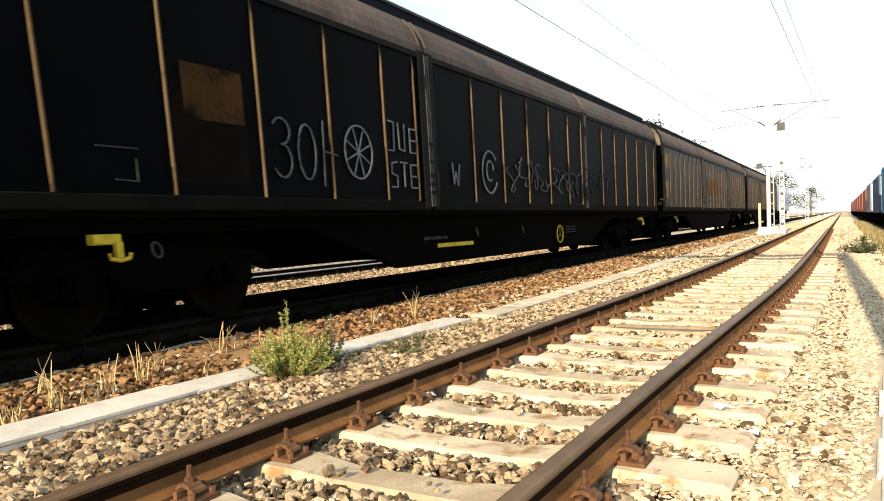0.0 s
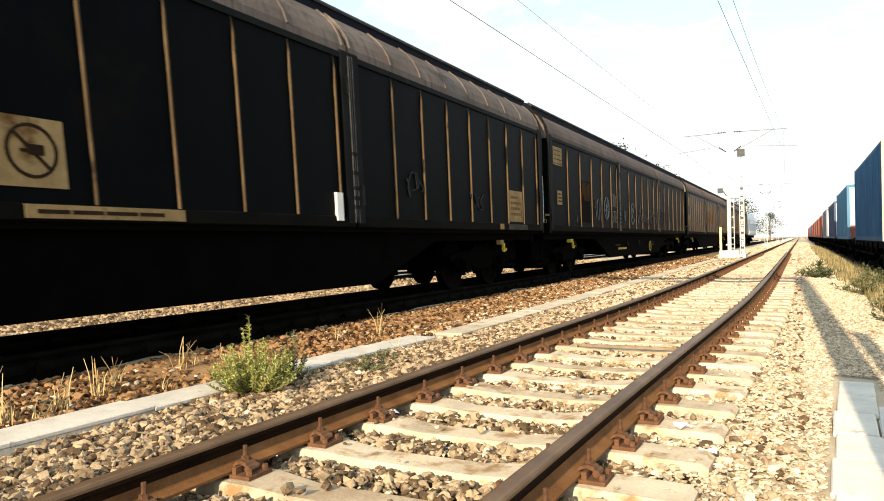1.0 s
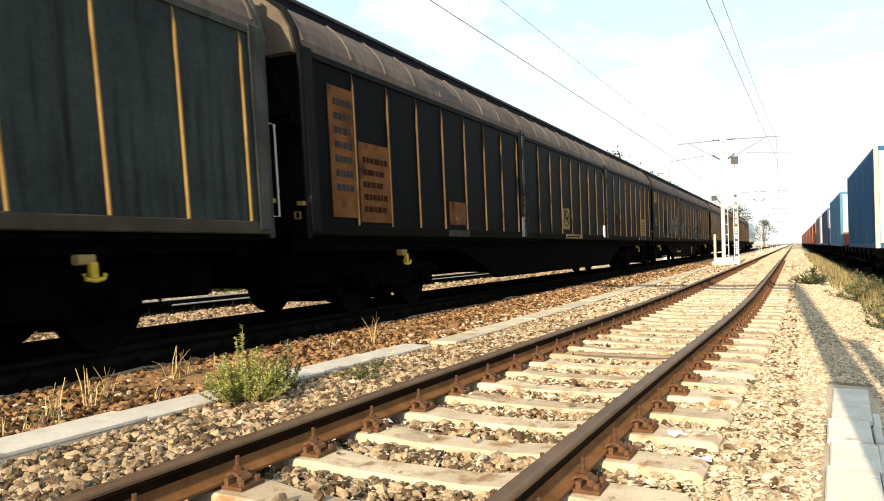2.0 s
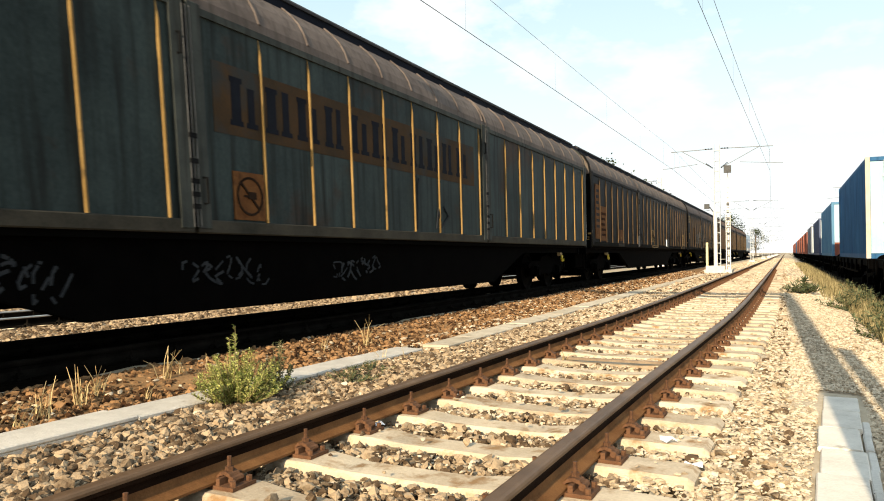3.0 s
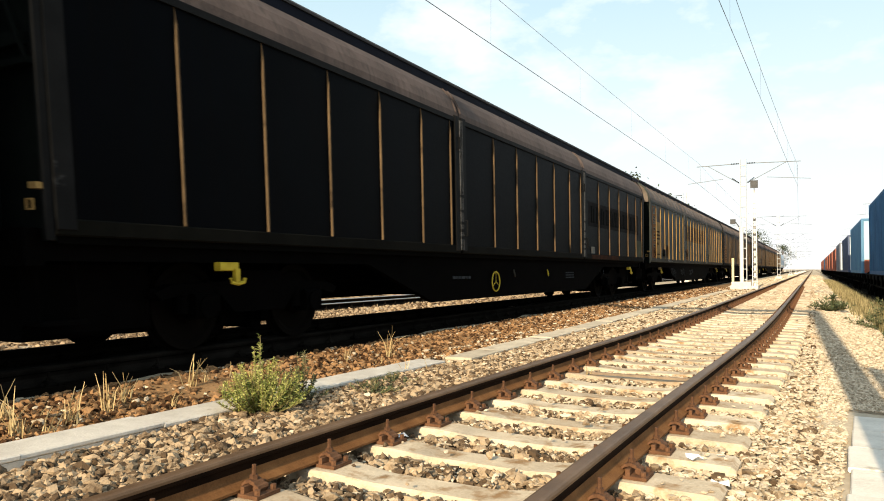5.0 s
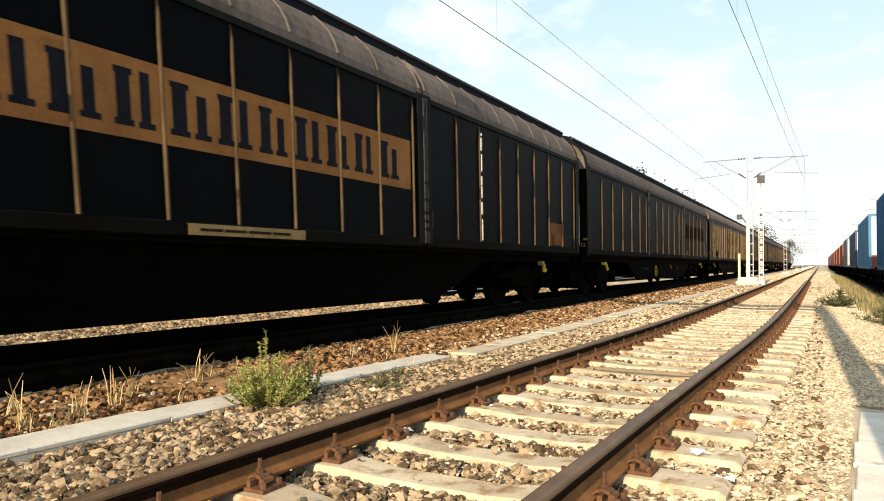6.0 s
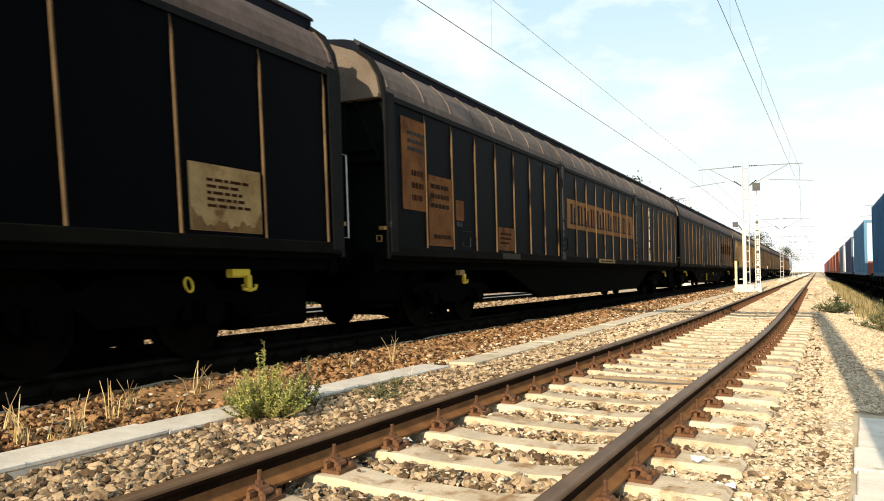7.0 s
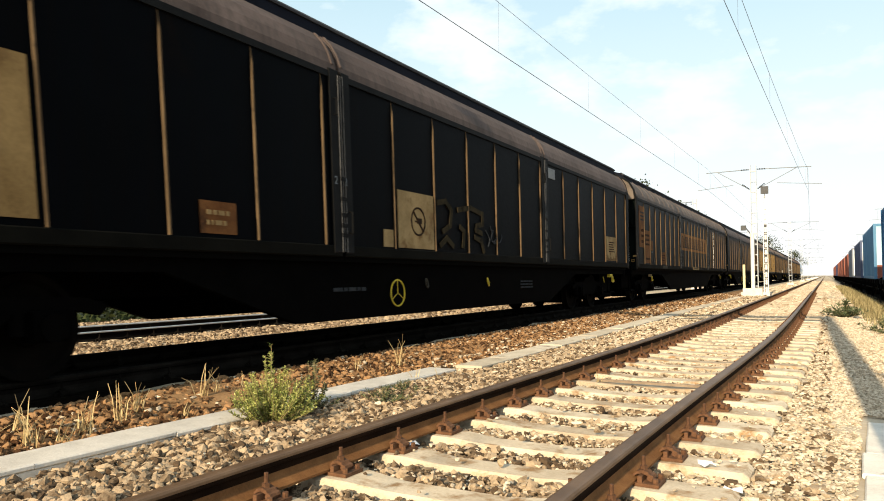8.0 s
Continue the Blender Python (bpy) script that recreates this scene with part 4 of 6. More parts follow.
                b.add([(x0, yr - hw, 1.2), (x1, yr - hw * 0.7, 1.2), (x1, yr + hw * 0.7, 1.2), (x0, yr + hw, 1.2),
                       (x0, yr - hw, 3.06), (x1, yr - hw * 0.7, 3.06), (x1, yr + hw * 0.7, 3.06), (x0, yr + hw, 3.06),
                       (x0, yr - hw * 0.5, 3.26), (x0 + side * 0.012, yr, 3.25), (x0, yr + hw * 0.5, 3.26)],
                      [(0, 1, 5, 4), (1, 2, 6, 5), (2, 3, 7, 6), (4, 5, 9, 8), (5, 6, 9), (6, 7, 10, 9), (0, 3, 2, 1)])
                part("rib", b, rib_mat, sw)
            # bottom sill
            b = Build()
            lo, hi = sorted((side * 1.34, side * 1.45))
            b.box(lo, hi, a2, c2, 1.06, 1.20, c=0.012)
            part("sill", b, sill_mat, sw)
            # door latch and lock rod at the joint
            if k < 2 and side == 1:
                b = Build()
                yj = c
                b.tube([(1.44, yj, 1.15), (1.44, yj, 3.2)], 0.018, 6)
                for z in (1.3, 1.42, 1.55, 1.75, 2.0):
                    b.box(1.41, 1.475, yj - 0.05, yj + 0.05, z, z + 0.05)
                part("lock_rod", b, POST, w)
                for dy in (-0.045, 0.0, 0.05):
                    b = Build()
                    b.tube([(1.468, yj + dy, 1.12), (1.468, yj + dy, 3.3)], 0.006, 5)
                    part("seal_strip", b, ROD, w, "thin pale strip along the door joint")
                b = Build()
                b.tube([(1.46, c - 0.12, 3.0), (1.50, c - 0.12, 3.0), (1.50, c - 0.12, 2.8), (1.46, c - 0.12, 2.8)], 0.014, 6)
                part("door_handle", b, POST, w)
                b = Build()
                b.tube([(1.46, c + 0.12, 1.62), (1.51, c + 0.12, 1.62), (1.51, c + 0.12, 1.36), (1.46, c + 0.12, 1.36)], 0.014, 6)
                part("door_handle", b, POST, w)
    # underframe: side members, crossbars, fish belly
    b = Build()
    for s in (-1, 1):
        lo, hi = sorted((s * 1.18, s * 1.28))
        b.box(lo, hi, 0.55, length - 0.55, 0.86, 1.08)
        q = [(5.3, 0.86), (7.2, 0.26), (length - 7.2, 0.26), (length - 5.3, 0.86)]
        b.add([(lo, y, z) for y, z in q] + [(hi, y, z) for y, z in q], [(0, 1, 2, 3), (7, 6, 5, 4), (0, 4, 5, 1), (1, 5, 6, 2), (2, 6, 7, 3), (3, 7, 4, 0)])
        for i in range(11):
            y = 1.4 + (length - 2.8) * i / 10
            l2, h2 = sorted((s * 1.2, s * 1.36))
            b.box(l2, h2, y - 0.15, y + 0.15, 1.02, 1.07)
    b.box(-1.3, 1.3, 0.42, 0.58, 0.82, 1.12)
    b.box(-1.3, 1.3, length - 0.58, length - 0.42, 0.82, 1.12)
    b.box(-0.3, 0.3, 0.5, length - 0.5, 0.6, 1.0)
    b.box(-1.15, 1.15, 7.6, length - 7.6, 0.36, 0.9)
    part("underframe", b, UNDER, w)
    for ya, yb in ((0.5, 2.0), (length - 2.0, length - 0.5)):
        b = Build()
        b.box(-0.92, 0.92, ya + 0.1, yb - 0.1, 0.40 if kind == "T" else 0.18, 0.88, c=0.05)
        for s in (-1, 1):
            b.tube([(s * 1.15, ya + 0.1, 0.9), (s * 1.15, ya + 0.1, 0.34), (s * 1.15, ya + 0.45, 0.34), (s * 1.15, ya + 0.45, 0.9)], 0.018, 6)
            b.box(min(s * 0.95, s * 1.25), max(s * 0.95, s * 1.25), ya + 0.05, ya + 0.5, 0.33, 0.37)
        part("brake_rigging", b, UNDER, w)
    b = Build()
    b.tube([(0.5, length / 2 - 2.5, 0.66), (0.5, length / 2 - 1.2, 0.66)], 0.2, 12)
    b.box(-0.9, -0.3, length / 2 + 0.4, length / 2 + 1.6, 0.42, 0.8)
    part("brake_gear", b, UNDER, w)
    # buffers and coupling
    for ye, s in ((0.42, -1), (length - 0.42, 1)):
        for x in (-0.875, 0.875):
            b = Build()
            b.tube([(x, ye, 1.04), (x, ye + s * 0.22, 1.04)], 0.12, 12)
            b.tube([(x, ye + s * 0.2, 1.04), (x, ye + s * 0.38, 1.04)], 0.07, 10)
            b.tube([(x, ye + s * 0.37, 1.04), (x, ye + s * 0.41, 1.04)], 0.23, 18)
            part("buffer", b, UNDER, w)
        b = Build()
        b.box(-0.09, 0.09, min(ye, ye + s * 0.3), max(ye, ye + s * 0.3), 0.94, 1.1)
        b.ring((0, ye + s * 0.36, 0.93), (1, 0, 0), 0.09, 0.028, 12)
        b.tube([(0.3, ye, 0.9), (0.28, ye + s * 0.25, 0.55), (0.2, ye + s * 0.42, 0.62)], 0.03, 6)
        part("coupling", b, UNDER, w)
    # rope hooks, yellow
    for y in ((3.1, length - 2.48) if kind == "T" else (2.61, length - 2.17)):
        b = Build()
        block = Build()
        block.box(1.27, 1.36, y - (0.09 if kind == "T" else 0.18), y + 0.08, 0.775, 0.865, c=0.012)
        b.box(1.34, 1.385, y + 0.01, y + 0.075, 0.655, 0.80, c=0.008)
        b.tube([(1.375, y + 0.15, 0.70), (1.375, y + 0.135, 0.655), (1.375, y + 0.045, 0.638), (1.375, y - 0.045, 0.655), (1.375, y - 0.06, 0.70)], 0.019, 6)
        hook = part("rope_hook", b, YELLOW, w, "yellow painted rope hook")
        part("hook_block", block, CREAM if kind == "T" else YELLOW, hook)
    # bogies
    bogies = [(3.35, BOGIE), (length - 2.85, BOGIE_OPEN) if kind == "T" else (length - 3.35, BOGIE)]
    for yb, bogie in bogies:
        bg = part("bogie", bogie, None, w, "black two-axle bogie", at=pose(0, yb, TRAIN_RAIL - BODY_Z))
        for a in (-0.9, 0.9):
            ws = part("wheelset", WHEELSET, None, bg, at=pose(0, a, WHEEL_R))
            WHEELS.append((ws, a))
    w.matrix_basis = pose(TRAIN_X, rear, BODY_Z)
    MOVING.append((w, rear))
    return w


T_LABEL = "dark dirty sliding-wall goods wagon with bowed roof"
H_LABEL = "dark blue-brown sliding-wall goods wagon"
wagon("T", 49.00, "brown sliding-wall goods wagon behind the engine", PANEL_B, RIB_H, ROOF_BROWN, SILL)
W_0 = wagon("T", 24.50, "brown sliding-wall goods wagon with two small cream plates", PANEL_B, RIB_H, ROOF_BROWN, SILL)
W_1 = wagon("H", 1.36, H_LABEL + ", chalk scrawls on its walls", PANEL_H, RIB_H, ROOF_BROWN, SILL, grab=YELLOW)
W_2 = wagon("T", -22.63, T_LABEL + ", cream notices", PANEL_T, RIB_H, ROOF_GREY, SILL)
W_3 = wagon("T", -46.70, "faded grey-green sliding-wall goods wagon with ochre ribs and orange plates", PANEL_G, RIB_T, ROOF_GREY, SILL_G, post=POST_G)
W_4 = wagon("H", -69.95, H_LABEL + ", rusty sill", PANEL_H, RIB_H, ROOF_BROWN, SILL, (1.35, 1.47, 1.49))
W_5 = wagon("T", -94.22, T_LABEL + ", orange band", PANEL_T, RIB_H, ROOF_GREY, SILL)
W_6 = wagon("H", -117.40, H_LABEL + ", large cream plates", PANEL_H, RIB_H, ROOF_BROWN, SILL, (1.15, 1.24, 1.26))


def letter_band(parent, y0, y1, z0, z1, count, back_mat, ink):
    """A painted band with a row of dark slab shapes that stand for a firm's name."""
    band = plate(parent, y0, y1, z0, z1, back_mat, "band", "faded orange painted band", x=SIDE - 0.024, t=0.004)
    h = z1 - z0
    b = Build()
    step = (y1 - y0) * 0.93 / count
    for i in range(count):
        a = y0 + (y1 - y0) * 0.035 + step * i
        w = step * (0.86, 0.93, 0.88, 0.80, 0.95, 0.90)[i % 6]
        lo, hi = z0 + 0.15 * h, z0 + 0.85 * h
        x = SIDE - 0.017
        # a thick and a thin upright with short feet, uneven in height
        blocks = ((0.06, 0.36, 0, 1), (0.0, 0.42, 0, 0.11), (0.58, 0.80, 0, 0.84 + 0.16 * (i % 2)), (0.52, 0.90, 0, 0.11), (0.02, 0.42, 0.89, 1))
        for u0, u1, v0, v1 in blocks:
            b.box(x - 0.01, x, a + w * u0, a + w * u1, lo + (hi - lo) * v0, lo + (hi - lo) * v1)
    tagged(part("slab_lettering", b, ink, band), kind="stuff")
    return band


# --- chalk scrawls on the nearest dark wagon
b = Build()
stroke(b, arc(4.74, 1.92, 0.14, 0.14, 150, -90, 12), 0.022)
stroke(b, arc(4.74, 1.60, 0.15, 0.18, 90, -150, 12), 0.022)
stroke(b, arc(5.16, 1.72, 0.15, 0.31, 0, 360, 20), 0.022)
stroke(b, [(5.47, 2.1), (5.44, 1.35)], 0.02)
stroke(b, [(5.47, 1.75), (5.7, 1.72)], 0.02)
tagged(part("chalk_scrawl", b, CHALK_MID, W_1), kind="stuff")
b = Build()
stroke(b, arc(6.16, 1.79, 0.29, 0.33, 0, 360, 28), 0.024)
for k in range(4):
    a = radians(20 + 45 * k)
    stroke(b, [(6.16 - 0.26 * math.cos(a), 1.79 - 0.30 * math.sin(a)), (6.16 + 0.26 * math.cos(a), 1.79 + 0.30 * math.sin(a))], 0.018, SIDE - 0.003 - 0.002 * k)
tagged(part("chalk_wheel", b, CHALK, W_1), kind="stuff")
b = Build()
for letter in ([(6.86, 2.26), (7.0, 2.25), (6.98, 1.87), (6.86, 1.87)], [(7.1, 2.25), (7.12, 1.9), (7.26, 1.88), (7.27, 2.25)],
               [(7.56, 2.2), (7.40, 2.2), (7.40, 1.87), (7.56, 1.87)], [(7.41, 2.04), (7.54, 2.04)],
               [(7.03, 1.72), (6.9, 1.70), (6.9, 1.56), (7.03, 1.53), (7.02, 1.38), (6.88, 1.38)], [(7.12, 1.72), (7.30, 1.72)],
               [(7.21, 1.70), (7.21, 1.39)], [(7.54, 1.70), (7.38, 1.70), (7.38, 1.38), (7.54, 1.38)], [(7.39, 1.54), (7.52, 1.54)]):
    stroke(b, letter, 0.022)
tagged(part("chalk_scrawl", b, CHALK, W_1), kind="stuff")
b = Build()
stroke(b, [(8.62, 1.80), (8.66, 1.48), (8.74, 1.66), (8.80, 1.46), (8.86, 1.78)], 0.034)
stroke(b, arc(10.0, 1.72, 0.30, 0.36, 40, 330, 18), 0.034)
stroke(b, arc(10.0, 1.74, 0.14, 0.17, 10, 300, 12), 0.03)
tagged(part("chalk_scrawl", b, CHALK, W_1), kind="stuff")
scribble(W_1, 10.75, 12.6, 1.35, 2.15, CHALK_MID, 50, 0.021, SIDE, 4)
scribble(W_1, 12.8, 14.9, 1.35, 2.0, CHALK_MID, 51, 0.021, SIDE, 4)
scribble(W_1, 15.5, 17.4, 1.5, 2.1, CHALK_DIM, 52, 0.021, SIDE, 4)
# plates
p = plate(W_1, 0.92, 1.62, 2.68, 3.12, CREAM, label="cream load table plate with bars of print")
b = Build()
for z in (2.72, 2.82, 2.93, 3.03):
    stroke(b, [(0.95, z), (1.58, z)], 0.014, SIDE - 0.007)
for y in (1.08, 1.24, 1.40):
    stroke(b, [(y, 2.78), (y, 3.06)], 0.014, SIDE - 0.007)
tagged(part("table_lines", b, INK, p), kind="stuff")
plate(W_1, 3.28, 4.25, 1.32, 2.46, DUSTY, "dust_patch", "dim brown dusty patch", x=SIDE - 0.026, t=0.003)
plate(W_1, 3.46, 4.22, 1.92, 2.44, BLOOM, "rust_bloom", "brown rusty rectangle of an old notice", x=SIDE - 0.0255, t=0.006)
b = Build()
stroke(b, [(2.5, 1.59), (2.9, 1.59)], 0.014)
stroke(b, [(2.87, 1.50), (2.87, 1.31), (2.66, 1.32)], 0.014)
part("label_holder", b, CHALK_DIM, W_1)
p = plate(W_1, 1.18, 1.55, 1.72, 2.06, CREAM, label="small cream plate with bars of print")
bars(p, 1.24, 1.5, 1.76, 2.02, 3, seed=3)
b = Build()
b.ring((1.36, 13.6, 0.56), (1, 0, 0), 0.185, 0.012, 28)
for a in (90, 210, 330):
    b.tube([(1.36, 13.6, 0.56), (1.36, 13.6 + 0.19 * math.cos(radians(a)), 0.56 + 0.19 * math.sin(radians(a)))], 0.006, 5)
HANDWHEEL = b.mesh("brake_wheel", YELLOW)
part("brake_wheel", HANDWHEEL, None, W_1, "yellow hand brake wheel")
part("brake_wheel", HANDWHEEL, None, W_4, "yellow hand brake wheel", at=pose(0, -4.0, 0))
part("brake_wheel", HANDWHEEL, None, W_6, "yellow hand brake wheel", at=pose(0, -4.28, 0.02))
for w, ys in ((W_1, (3.07, 9.6, 11.6)), (W_4, (10.64, 12.73)), (W_6, (10.23, 12.51, 20.23))):
    for y in ys:
        b = Build()
        b.ring((1.33, y, 0.71), (1, 0.3, 0.2), 0.070, 0.013, 16)
        part("lashing_ring", b, YELLOW if y > 12.4 else SILL_G, w)
for w in (W_1, W_4, W_6):
    bars(w, 7.9, 8.7, 0.60, 0.70, 1, CHALK_DIM, x=1.285, seed=8)
    bars(w, 14.2, 15.0, 0.56, 0.74, 3, CHALK_DIM, x=1.285, seed=9)
b = Build()
b.box(1.24, 1.30, 8.3, 9.5, 0.50, 0.56)
part("yellow_strip", b, YELLOW, W_1)

# --- first dark bowed-roof wagon
p = plate(W_2, 11.41, 11.98, 1.32, 1.86, CREAM, label="cream plate with a round prohibition mark")
no_hump_sign(p, 11.70, 1.60, 0.2)
p = plate(W_2, 11.58, 13.18, 1.08, 1.19, CREAM, "notice", "long cream notice on the sill", x=SIDE - 0.004, t=0.008)
bars(p, 11.68, 12.98, 1.10, 1.17, 1, x=SIDE + 0.007, seed=5)
p = plate(W_2, 4.62, 5.29, 1.28, 1.68, ORANGE, label="faded orange notice")
bars(p, 4.85, 5.1, 1.34, 1.44, 1, TAN, seed=6)
plate(W_2, 4.55, 5.42, 1.075, 1.185, SILL_G, "sill_patch", "pale worn patch on the sill", x=SIDE - 0.004, t=0.008)
p = plate(W_2, 1.80, 2.64, 1.25, 2.35, ORANGE, label="faded orange notice plate")
bars(p, 1.89, 2.55, 1.35, 2.2, 5, RUST_PATCH, seed=7)
p = plate(W_2, 1.14, 1.74, 1.3, 3.0, ORANGE, label="faded orange data plate")
bars(p, 1.24, 1.64, 1.6, 2.9, 7, CHALK_DIM, seed=17)
p = plate(W_2, 21.88, 22.66, 1.24, 1.88, CREAM, label="cream owner's plate with rows of print")
bars(p, 21.96, 22.58, 1.34, 1.80, 4, TAN_RUST, seed=11)
plate(W_2, 21.33, 21.52, 1.075, 1.185, TAN, "sill_patch", "tan patch on the sill", x=SIDE - 0.004, t=0.008)
plate(W_2, 21.80, 22.90, 1.075, 1.185, SILL_G, "sill_patch", "pale worn patch on the sill", x=SIDE - 0.004, t=0.008)
scribble(W_2, 19.98, 20.48, 1.35, 1.85, CHALK_DIM, 48, 0.018, SIDE, 2)
scribble(W_2, 17.58, 18.08, 1.5, 2.0, CHALK_DIM, 49, 0.018, SIDE, 2)
b = Build()
b.box(1.40, 1.466, 15.72, 15.86, 1.14, 1.5)
part("white_patch", b, WHITE, W_2)
b = Build()
b.box(1.40, 1.468, 8.22, 8.37, 1.10, 1.52)
part("white_patch", b, CHALK_PLATE, W_2, "pale bluish paint smear on the door post")

# --- faded grey-green wagon
letter_band(W_3, 8.75, 15.6, 2.12, 2.86, 11, mat("worn orange band", (0.020, 0.017, 0.012), (0.072, 0.038, 0.016), 1.5, 0.8, bump=0.04, fine=30.0, spot=(0.030, 0.032, 0.031), spot_scale=0.9, spot_at=0.50, spec=0.1), INK)
p = plate(W_3, 8.98, 9.48, 1.22, 1.74, ORANGE, label="orange plate with a round prohibition mark")
no_hump_sign(p, 9.23, 1.48, 0.2)
M = 0.17
p = plate(W_3, 0.78 + M, 1.54 + M, 1.22, 3.16, ORANGE, label="rust-orange data plate with small pale boxes")
for k, (z, h, ya, yb) in enumerate(((2.86, 0.25, 1.00, 1.40), (2.70, 0.09, 0.98, 1.44), (2.59, 0.10, 0.96, 1.48), (2.49, 0.08, 0.98, 1.46), (2.24, 0.13, 1.06, 1.40), (2.00, 0.14, 1.10, 1.38), (1.84, 0.08, 1.06, 1.42), (1.62, 0.12, 1.08, 1.40))):
    q = plate(p, ya + M, yb + M, z, z + h, DATA_GREY, "data_box", x=SIDE - 0.019, t=0.011)
    if k:
        bars(q, ya + M + 0.03, yb + M - 0.02, z + 0.01, z + h - 0.01, 1, seed=60 + k, x=SIDE - 0.006)
    else:
        b = Build()
        for line in ([(1.05, 2.93), (1.05, 3.02), (1.20, 2.99), (1.20, 2.90), (1.05, 2.93)], [(1.05, 3.02), (1.17, 3.08), (1.34, 3.05), (1.20, 2.99)], [(1.34, 3.05), (1.34, 2.96), (1.20, 2.90)]):
            stroke(b, [(y + M, z) for y, z in line], 0.010, SIDE + 0.001)
        tagged(part("volume_mark", b, INK, q), kind="stuff")
no_hump_sign(p, 1.24 + M, 1.42, 0.17)
p = plate(W_3, 1.61 + M, 2.45 + M, 1.24, 2.60, TAN, label="tan number plate with bars of print")
bars(p, 1.68 + M, 2.36 + M, 1.9, 2.3, 3, seed=12)
bars(p, 1.78 + M, 2.3 + M, 1.32, 1.42, 1, seed=13)
b = Build()
b.box(1.42, 1.46, 2.98 + M, 3.3 + M, 1.30, 1.58)
b.box(1.45, 1.475, 3.02 + M, 3.26 + M, 1.34, 1.40)
part("label_holder", b, WAGON_BLACK, W_3)
b = Build()
rim = arc(4.10, 1.52, 0.28, 0.27, 0, 360, 18)[:-1]
b.add([(SIDE - 0.021, y, z) for y, z in rim] + [(SIDE - 0.03, y, z) for y, z in rim], [tuple(range(18))] + [(i, (i + 1) % 18, (i + 1) % 18 + 18, i + 18) for i in range(18)])
part("rust_bloom", b, BLOOM, W_3, "orange-brown rust bloom low on the panel")
scribble(W_3, 4.05, 5.3, 1.08, 1.18, CHALK, 44, 0.012, SIDE + 0.004, 7)
scribble(W_3, 5.9, 7.0, 0.45, 0.9, CHALK_DIM, 41, 0.03, 1.285, 5)
scribble(W_3, 8.4, 9.6, 0.45, 0.85, CHALK_DIM, 42, 0.03, 1.285, 5)
scribble(W_3, 11.0, 12.2, 0.5, 0.85, CHALK_DIM, 43, 0.028, 1.285, 5)
b = Build()
stroke(b, [(13.2, 1.25), (13.24, 1.9), (13.3, 2.05)], 0.03)
stroke(b, [(13.9, 1.28), (13.98, 1.6), (14.1, 1.3), (14.4, 1.5), (14.2, 1.65)], 0.03)
tagged(part("chalk_scrawl", b, CHALK_DIM, W_3), kind="stuff")

OLIVE = mat("grubby olive panel", (0.022, 0.024, 0.015), (0.062, 0.062, 0.040), 2.0, 0.8, bump=0.05, fine=30.0, spot=(0.05, 0.038, 0.012), spot_scale=1.5, spot_at=0.60, spec=0.08)
GHOST = mat("ghost of an old band", (0.004, 0.0035, 0.0035), (0.013, 0.011, 0.011), 1.5, 0.8, bump=0.0, spot=(0.003, 0.003, 0.004), spot_scale=0.9, spot_at=0.5, spec=0.03)
# --- second smooth-roofed wagon
letter_band(W_4, 15.75, 21.9, 1.95, 2.6, 11, GHOST, WAGON_BLACK)
plate(W_4, 16.0, 16.32, 1.22, 1.40, DATA_GREY, label="small pale box on the wall")
plate(W_4, 21.55, 22.34, 1.22, 1.76, OLIVE, label="bare grey patch")
plate(W_4, 16.0, 19.0, 1.075, 1.185, RUST_PATCH, "stain", x=SIDE - 0.006, t=0.008)

# --- dark wagon with the orange band
letter_band(W_5, 8.80, 15.78, 1.89, 2.60, 11, mat("orange band", (0.15, 0.060, 0.018), (0.31, 0.145, 0.048), 1.5, 0.8, bump=0.04, fine=30.0, spot=(0.12, 0.05, 0.018), spot_scale=1.5, spot_at=0.62, spec=0.1), INK)
p = plate(W_5, 11.54, 13.28, 1.075, 1.185, CREAM, "notice", "long cream notice on the sill", x=SIDE - 0.004, t=0.008)
bars(p, 11.68, 13.08, 1.10, 1.16, 1, x=SIDE + 0.007, seed=5)
p = plate(W_5, 4.53, 5.30, 1.24, 1.68, ORANGE, label="faded orange notice")
bars(p, 4.61, 5.22, 1.34, 1.6, 3, RUST_PATCH, seed=6)
plate(W_5, 4.69, 5.59, 1.08, 1.185, SILL_G, "notice", x=SIDE - 0.004, t=0.008)
p = plate(W_5, 1.03, 1.72, 1.75, 3.10, ORANGE, label="faded orange data plate")
bars(p, 1.19, 1.71, 2.6, 2.95, 3, CHALK_DIM, seed=14)
bars(p, 1.29, 1.64, 1.85, 2.4, 3, RUST_PATCH, seed=15)
p = plate(W_5, 1.80, 2.64, 1.24, 2.34, ORANGE, label="faded orange number plate with bars of print")
bars(p, 1.87, 2.49, 1.8, 2.25, 3, seed=16)
bars(p, 1.94, 2.54, 1.32, 1.46, 1, seed=18)
p = plate(W_5, 2.75, 3.04, 1.69, 2.03, ORANGE, label="small orange square")
b = Build()
stroke(b, [(2.94, 1.52), (3.28, 1.52)], 0.012)
stroke(b, [(3.27, 1.42), (3.27, 1.26), (2.97, 1.26), (2.97, 1.34)], 0.012)
part("label_holder", b, CHALK_DIM, W_5)
plate(W_5, 21.88, 22.83, 1.23, 1.72, ORANGE, label="faded orange notice")
b = Build()
rng = random.Random(2)
z = 1.22
while z < 3.1:
    h = rng.uniform(0.05, 0.3)
    b.box(1.47, 1.4785, 18.16 + rng.uniform(0, 0.03), 18.21, z, min(z + h, 3.1))
    z += h + rng.uniform(0.0, 0.12)
tagged(part("white_paint_run", b, WHITE, W_5), kind="stuff")

